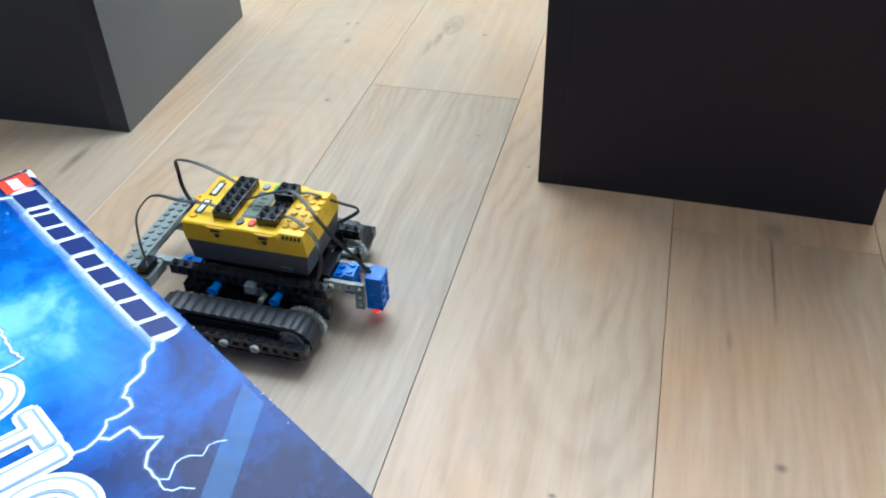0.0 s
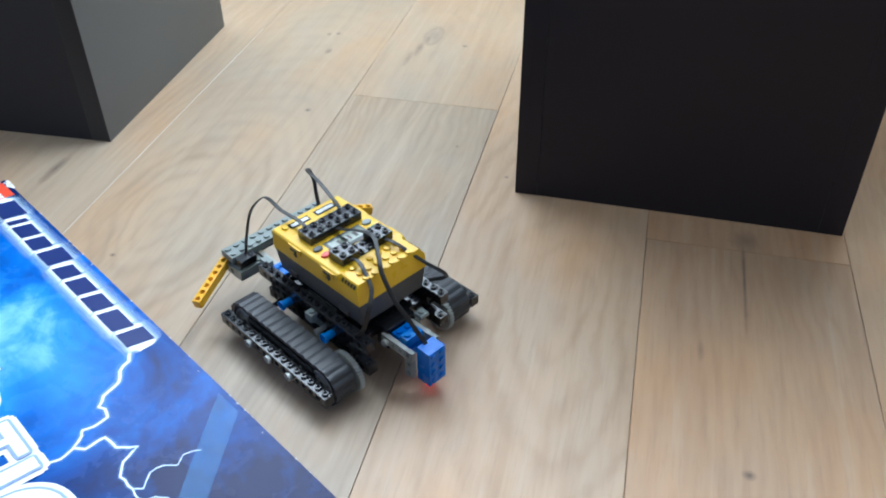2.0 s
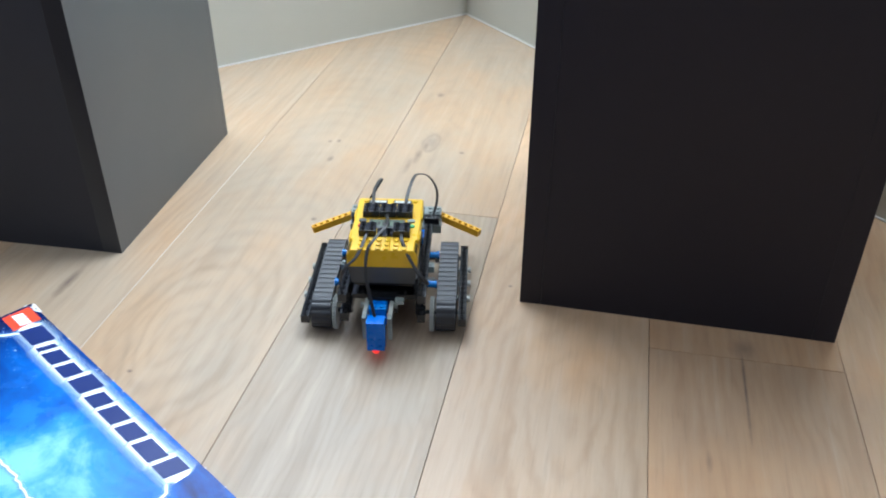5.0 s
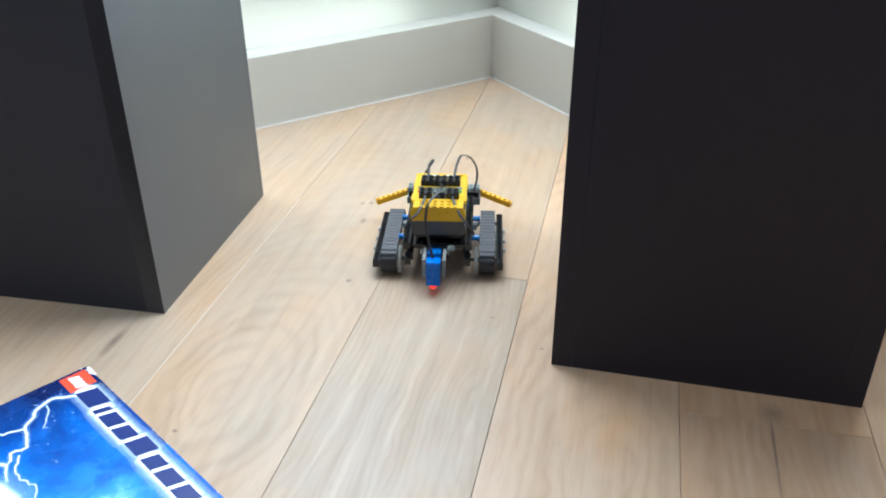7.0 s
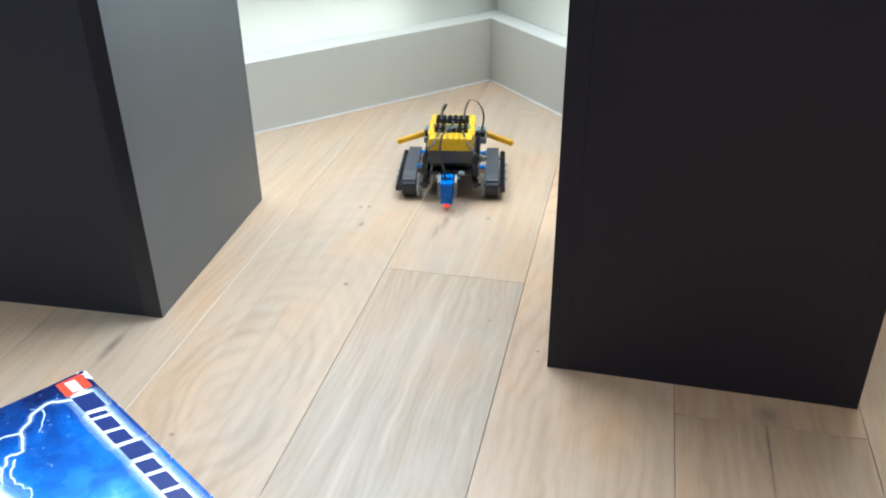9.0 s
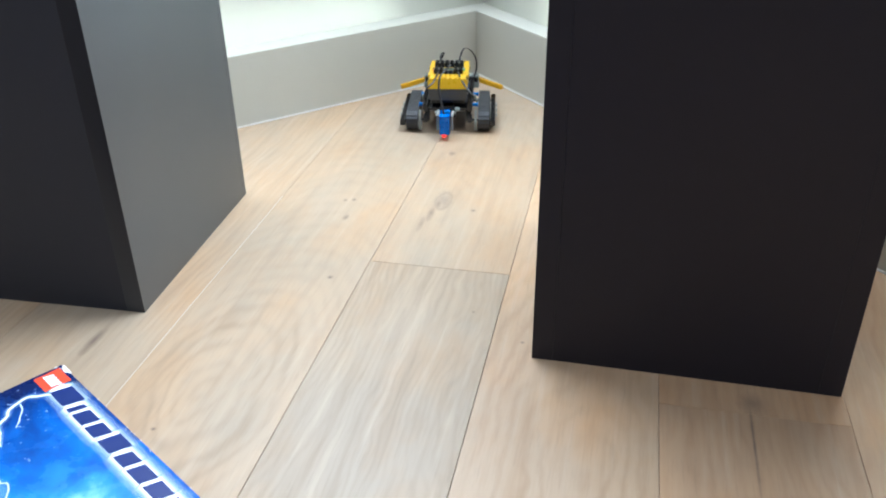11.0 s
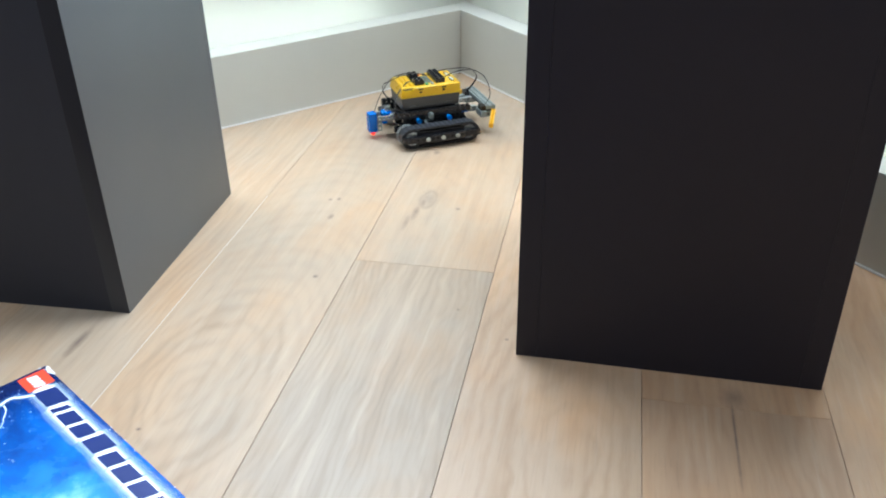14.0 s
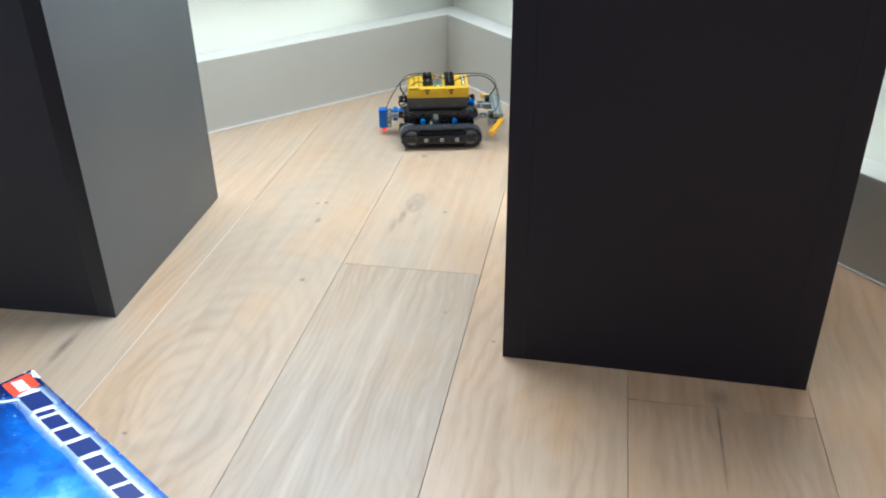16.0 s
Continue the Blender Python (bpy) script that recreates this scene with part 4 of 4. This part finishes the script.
        pin(bm, x - (6 if x < 0 else -6) * 0, x + (5.5 if x > 0 else -5.5), 58, 38, 2.1)
        part("axle_pin", bm, PALEGREY, root)
    for y, z, mat in ((52, 36, SKYBLUE), (61, 39, BLUE), (70, 42, SKYBLUE), (70, 30, BLUE)):
        bm = bmesh.new()
        box(bm, -4.8, 10.8, y - 3.9, y + 3.9, z - 4, z + 4)
        soften(bm, 0.5)
        for x in (-1, 7):
            stud(bm, x, y, z + 4)
        part("sensor_mount", bm, mat, root, "blue mounting brick")
    bm = bmesh.new()
    box(bm, -14, 14, 44, 56, 26, 46)
    soften(bm, 0.8)
    part("front_block", bm, BLACK, root)
    bm = bmesh.new()
    box(bm, -20, -12, 56, 64, 44, 47.2)
    soften(bm, 0.4)
    stud(bm, -16, 60, 47.2)
    part("front_plate", bm, GREY, root, "grey plate")

    # rear bumper with two yellow feelers
    bm = bmesh.new()
    box(bm, -47.6, 47.6, -105, -89, 46, 52.4)
    soften(bm, 0.4)
    for k in range(12):
        for y in (-101, -93):
            stud(bm, -44 + 8 * k, y, 52.4)
    bar = part("bumper_bar", bm, GREY, root, "light grey studded bumper bar")
    bm = bmesh.new()
    box(bm, -46, 46, -103, -91, 42.2, 45.9)
    soften(bm, 0.3)
    part("bumper_underplate", bm, DGREY, bar)
    for sx in (-1, 1):
        bm = bmesh.new()
        box(bm, sx * 36 - 11.8, sx * 36 + 11.8, -103, -80, 32.0, 42.0)
        soften(bm, 0.5)
        for dx in (-8, 0, 8):
            stud(bm, sx * 36 + dx, -84, 42.0)
        touch = part("touch_sensor", bm, GREY, root, "light grey touch sensor brick")
        # flat dark disc draws the shade inside the socket
        bm = bmesh.new()
        lathe(bm, (sx * 48, -92, 37), "x", [(0, sx * 0.3), (2.0, sx * 0.3), (2.3, 0), (0, -sx * 0.2)], 12)
        part("sensor_socket", bm, INK_AND_HOLLOW, touch)
        bm = bmesh.new()
        box(bm, sx * 38 - 7.6, sx * 38 + 7.6, -88.8, -81, 43.8, 51.5)
        soften(bm, 0.4)
        part("cable_plug", bm, BLACK, root, "black cable plug")
        # feeler
        bm = bmesh.new()
        holed_bar(bm, 7, 7.4, 7.6, 2.2, 7.3)
        bmesh.ops.translate(bm, vec=(-3.8, -4, -3.7), verts=bm.verts)
        soften(bm, 0.7)
        root_at, tip_at = Vector((sx * 49, -101, 40.5)), Vector((sx * 88, -81, 34))
        d = (tip_at - root_at).normalized()
        side = Vector((0, 1, 0))
        side = (side - d * side.dot(d)).normalized()
        up = d.cross(side) if d.cross(side).z > 0 else -d.cross(side)
        # local y runs along the feeler; its holes run up
        m = Matrix((up, d, up.cross(d))).transposed().to_4x4()
        m.translation = root_at * MM
        part("feeler_arm", bm, AMBER, root, "yellow feeler arm with a row of holes", m)
        bm = bmesh.new()
        pin(bm, sx * 44, sx * 51, -101, 38.5, 2.3)
        part("feeler_pin", bm, BLACK, root)
    for sx in (-1, 1):
        bm = bmesh.new()
        holed_bar(bm, 6, 8.0, 3.8, 2.2)
        part("bumper_strut", bm, PALEGREY, root, "pale grey strut", pose((sx * 22 - 1.9) * MM, -94 * MM, 36 * MM))
        bm = bmesh.new()
        box(bm, sx * 26 - 6, sx * 26 + 6, -62, -46, 40, 49)
        soften(bm, 0.5)
        for dx in (-4, 4):
            stud(bm, sx * 26 + dx * 0.7, -57, 49)
        part("rear_brick", bm, BLUE, root, "blue brick")
        bm = bmesh.new()
        box(bm, sx * 27 - 3, sx * 27 + 3, -78, -68, 44, 48)
        soften(bm, 0.5)
        part("rear_peg", bm, GREY, root, "small grey peg")
    bm = bmesh.new()
    box(bm, -30, 30, -58, -44, 24, 46)
    soften(bm, 0.8)
    part("rear_block", bm, BLACK, root)

    # leads
    cable([(16, -26, 102), (16, -36, 104), (17, -57, 104), (14, -78, 103), (14, -90, 96), (20, -98, 81), (30, -93, 62), (37, -86, 50)], root, "black flat lead to the bumper")
    cable([(-16, -26, 102), (-17, -38, 108), (-20, -58, 113), (-24, -76, 112), (-34, -90, 102), (-42, -96, 84), (-43, -96, 66), (-39, -87, 50)], root, "black flat lead to the bumper")
    cable([(0, -12, 101), (0, -4, 104), (-2, 6, 108), (-3, 26, 113), (6, 42, 108), (12, 52, 101), (13, 65, 84), (9, 76, 66), (4, 86, 46)], root, "black flat lead to the light sensor")
    cable([(16, 23, 101), (16, 32, 103), (19, 44, 98), (23, 53, 92), (32, 60, 84), (37, 60, 70), (38, 54, 58), (36, 42, 48)], root, "black flat lead to a motor")
    cable([(-16, 23, 101), (-17, 34, 102), (-22, 45, 95), (-28, 54, 87), (-37, 62, 77), (-42, 60, 68), (-41, 48, 58), (-37, 32, 48)], root, "black flat lead to a motor")
    for child in root.children_recursive:
        kind = child.name.split(".")[0]
        child.location = [c * k for c, k in zip(child.location, BUILD)]
        size = BUILD if kind not in ("hub", "drum", "gear", "drive_gear") else (BUILD[0], 1.0, 1.0)
        if kind in BRICK_PARTS:
            size = (BUILD[0], BUILD[1] * 1.035, BUILD[2])
        if kind != "feeler_arm":
            for v in child.data.vertices:
                v.co = [c * k for c, k in zip(v.co, size)]
    return root


# proportions of the whole toy, and the parts of its long control brick
BUILD = (1.05, 1.035, 0.945)
BRICK_PARTS = ("control_brick", "battery_shell", "side_clip", "side_socket", "side_slot", "display_bezel", "display", "port_plate", "port_label")
HUBGREY = plastic("hub_grey_plastic", (0.36, 0.37, 0.36), 0.3)
HUBS = []
ROBOT = toy_robot()


# ---- floor of wide oak boards ----
JOINT_GLINT = painted("pale_joint_glint", (0.62, 0.55, 0.46), 0.6)


def boards():
    bm = bmesh.new()
    pts = [CORNER, FAR_L, BACK, FAR_R]
    v = [bm.verts.new((p.x, p.y, z)) for z in (-0.06, -0.004) for p in pts]
    for f in ((3, 2, 1, 0), (4, 5, 6, 7), (0, 1, 5, 4), (1, 2, 6, 5), (2, 3, 7, 6), (3, 0, 4, 7)):
        bm.faces.new([v[k] for k in f])
    floor = tagged(part("floor", bm, SUBFLOOR, None, unit=1, smooth=False), "floor of wide brushed pale oak boards", kind="structure")
    rng = random.Random(11)
    known = {0: [(-9, 0.004, OAK_GREY), (0.004, 9, OAK_KNOTTY)], 2: [(-9, -0.209, OAK_PLAINBROWN), (-0.209, 9, OAK_PLAINBROWN)],
             -1: [(-9, -1.3, OAK_GREY), (-1.3, 9, OAK_SWIRL)], 1: [(-9, -1.1, OAK_GREY), (-1.1, 9, OAK_BROWN)],
             -2: [(-9, -0.9, OAK_PALE), (-0.9, 9, OAK_PALE)], 3: [(-9, -1.4, OAK_GREY), (-1.4, 9, OAK_PLAINBROWN)]}
    lay = Matrix.Translation((0.18, -0.33, 0)) @ Matrix.Rotation(radians(0.6), 4, "Z") @ Matrix.Translation((-0.18, 0.33, 0))
    planes = [(CORNER, IN_L), (CORNER, IN_R), (BACK, -IN_L), (BACK, -IN_R)]
    for col in range(-15, 15):
        runs = known.get(col)
        if runs is None:
            cut = rng.uniform(-2.2, 0.2)
            runs = [(-9, cut, rng.choice((OAK_PALE, OAK_GREY, OAK_BROWN))), (cut, 9, rng.choice((OAK_PALE, OAK_BROWN)))]
        for y0, y1, mat in runs:
            g, c = 0.0002, 0.0004
            x0, x1 = col * 0.18 + g, (col + 1) * 0.18 - g
            bm = bmesh.new()
            lo = [(x0, y0 + g), (x1, y0 + g), (x1, y1 - g), (x0, y1 - g)]
            hi = [(x0 + c, y0 + g + c), (x1 - c, y0 + g + c), (x1 - c, y1 - g - c), (x0 + c, y1 - g - c)]
            rows = [[bm.verts.new((*p, z)) for p in q] for q, z in ((lo, -0.0035), (lo, -0.0006), (hi, 0.0))]
            for a, b in zip(rows, rows[1:]):
                for j in range(4):
                    i = (j + 1) % 4
                    bm.faces.new((a[j], a[i], b[i], b[j]))
            bm.faces.new(rows[0][::-1])
            bm.faces.new(rows[2])
            bmesh.ops.transform(bm, matrix=lay, verts=bm.verts)
            for co, no in planes:
                if bm.verts:
                    r = bmesh.ops.bisect_plane(bm, geom=bm.verts[:] + bm.edges[:] + bm.faces[:], plane_co=co, plane_no=no, clear_inner=True)
                    cut = [e for e in r["geom_cut"] if isinstance(e, bmesh.types.BMEdge)]
                    if cut:
                        bmesh.ops.holes_fill(bm, edges=cut)
            if len(bm.faces) > 3:
                part("plank", bm, mat, floor, unit=1, smooth=False)
            else:
                bm.free()
    # pale strip in one joint, drawing the light its edge reflects
    bm = bmesh.new()
    box(bm, -0.18045, -0.17955, -0.5, 0.16, -0.003, 0.0002)
    bmesh.ops.transform(bm, matrix=lay, verts=bm.verts)
    part("joint_filler", bm, JOINT_GLINT, floor, "thin pale strip drawing the light caught along a board joint", unit=1, smooth=False)


boards()


# ---- what moves ----
def smooth_drive(step=0.1):
    """The drive at even small steps, between the given rows."""
    times = [r[0] for r in DRIVE]
    cols = np.array([r[1:] for r in DRIVE], float)
    slopes = np.zeros_like(cols)
    h = np.diff(times)[:, None]
    d = np.diff(cols, axis=0) / h
    slopes[1:-1] = np.where(d[:-1] * d[1:] > 0, 2 * d[:-1] * d[1:] / (d[:-1] + d[1:] + 1e-12), 0)
    slopes[0], slopes[-1] = d[0], d[-1]
    out = []
    for k in range(int(round(16 / step)) + 1):
        t = min(16.0, k * step)
        i = min(len(times) - 2, max(0, int(np.searchsorted(times, t, "right")) - 1))
        w = (t - times[i]) / (times[i + 1] - times[i])
        hh = times[i + 1] - times[i]
        row = ((1 + 2 * w) * (1 - w) ** 2 * cols[i] + w * (1 - w) ** 2 * hh * slopes[i] + w * w * (3 - 2 * w) * cols[i + 1] + w * w * (w - 1) * hh * slopes[i + 1])
        out.append((t, *row))
    return out


def motions():
    rows = smooth_drive()
    walk(ROBOT, [(t, pose(x, y, 0, 0, 0, a)) for t, x, y, a in rows])
    for hub, sx in HUBS:
        at = hub.matrix_basis.translation.copy()
        turn, keys = 0.0, []
        for k, (t, x, y, a) in enumerate(rows):
            if k:
                _, px, py, pa = rows[k - 1]
                mid = radians((a + pa) / 2)
                ahead = -(x - px) * math.sin(mid) + (y - py) * math.cos(mid)
                ahead += radians(a - pa) * sx * 0.058
                turn -= math.degrees(ahead / 0.018)
            keys.append((t, pose(*at, turn, 0, 0)))
        walk(hub, keys)


motions()
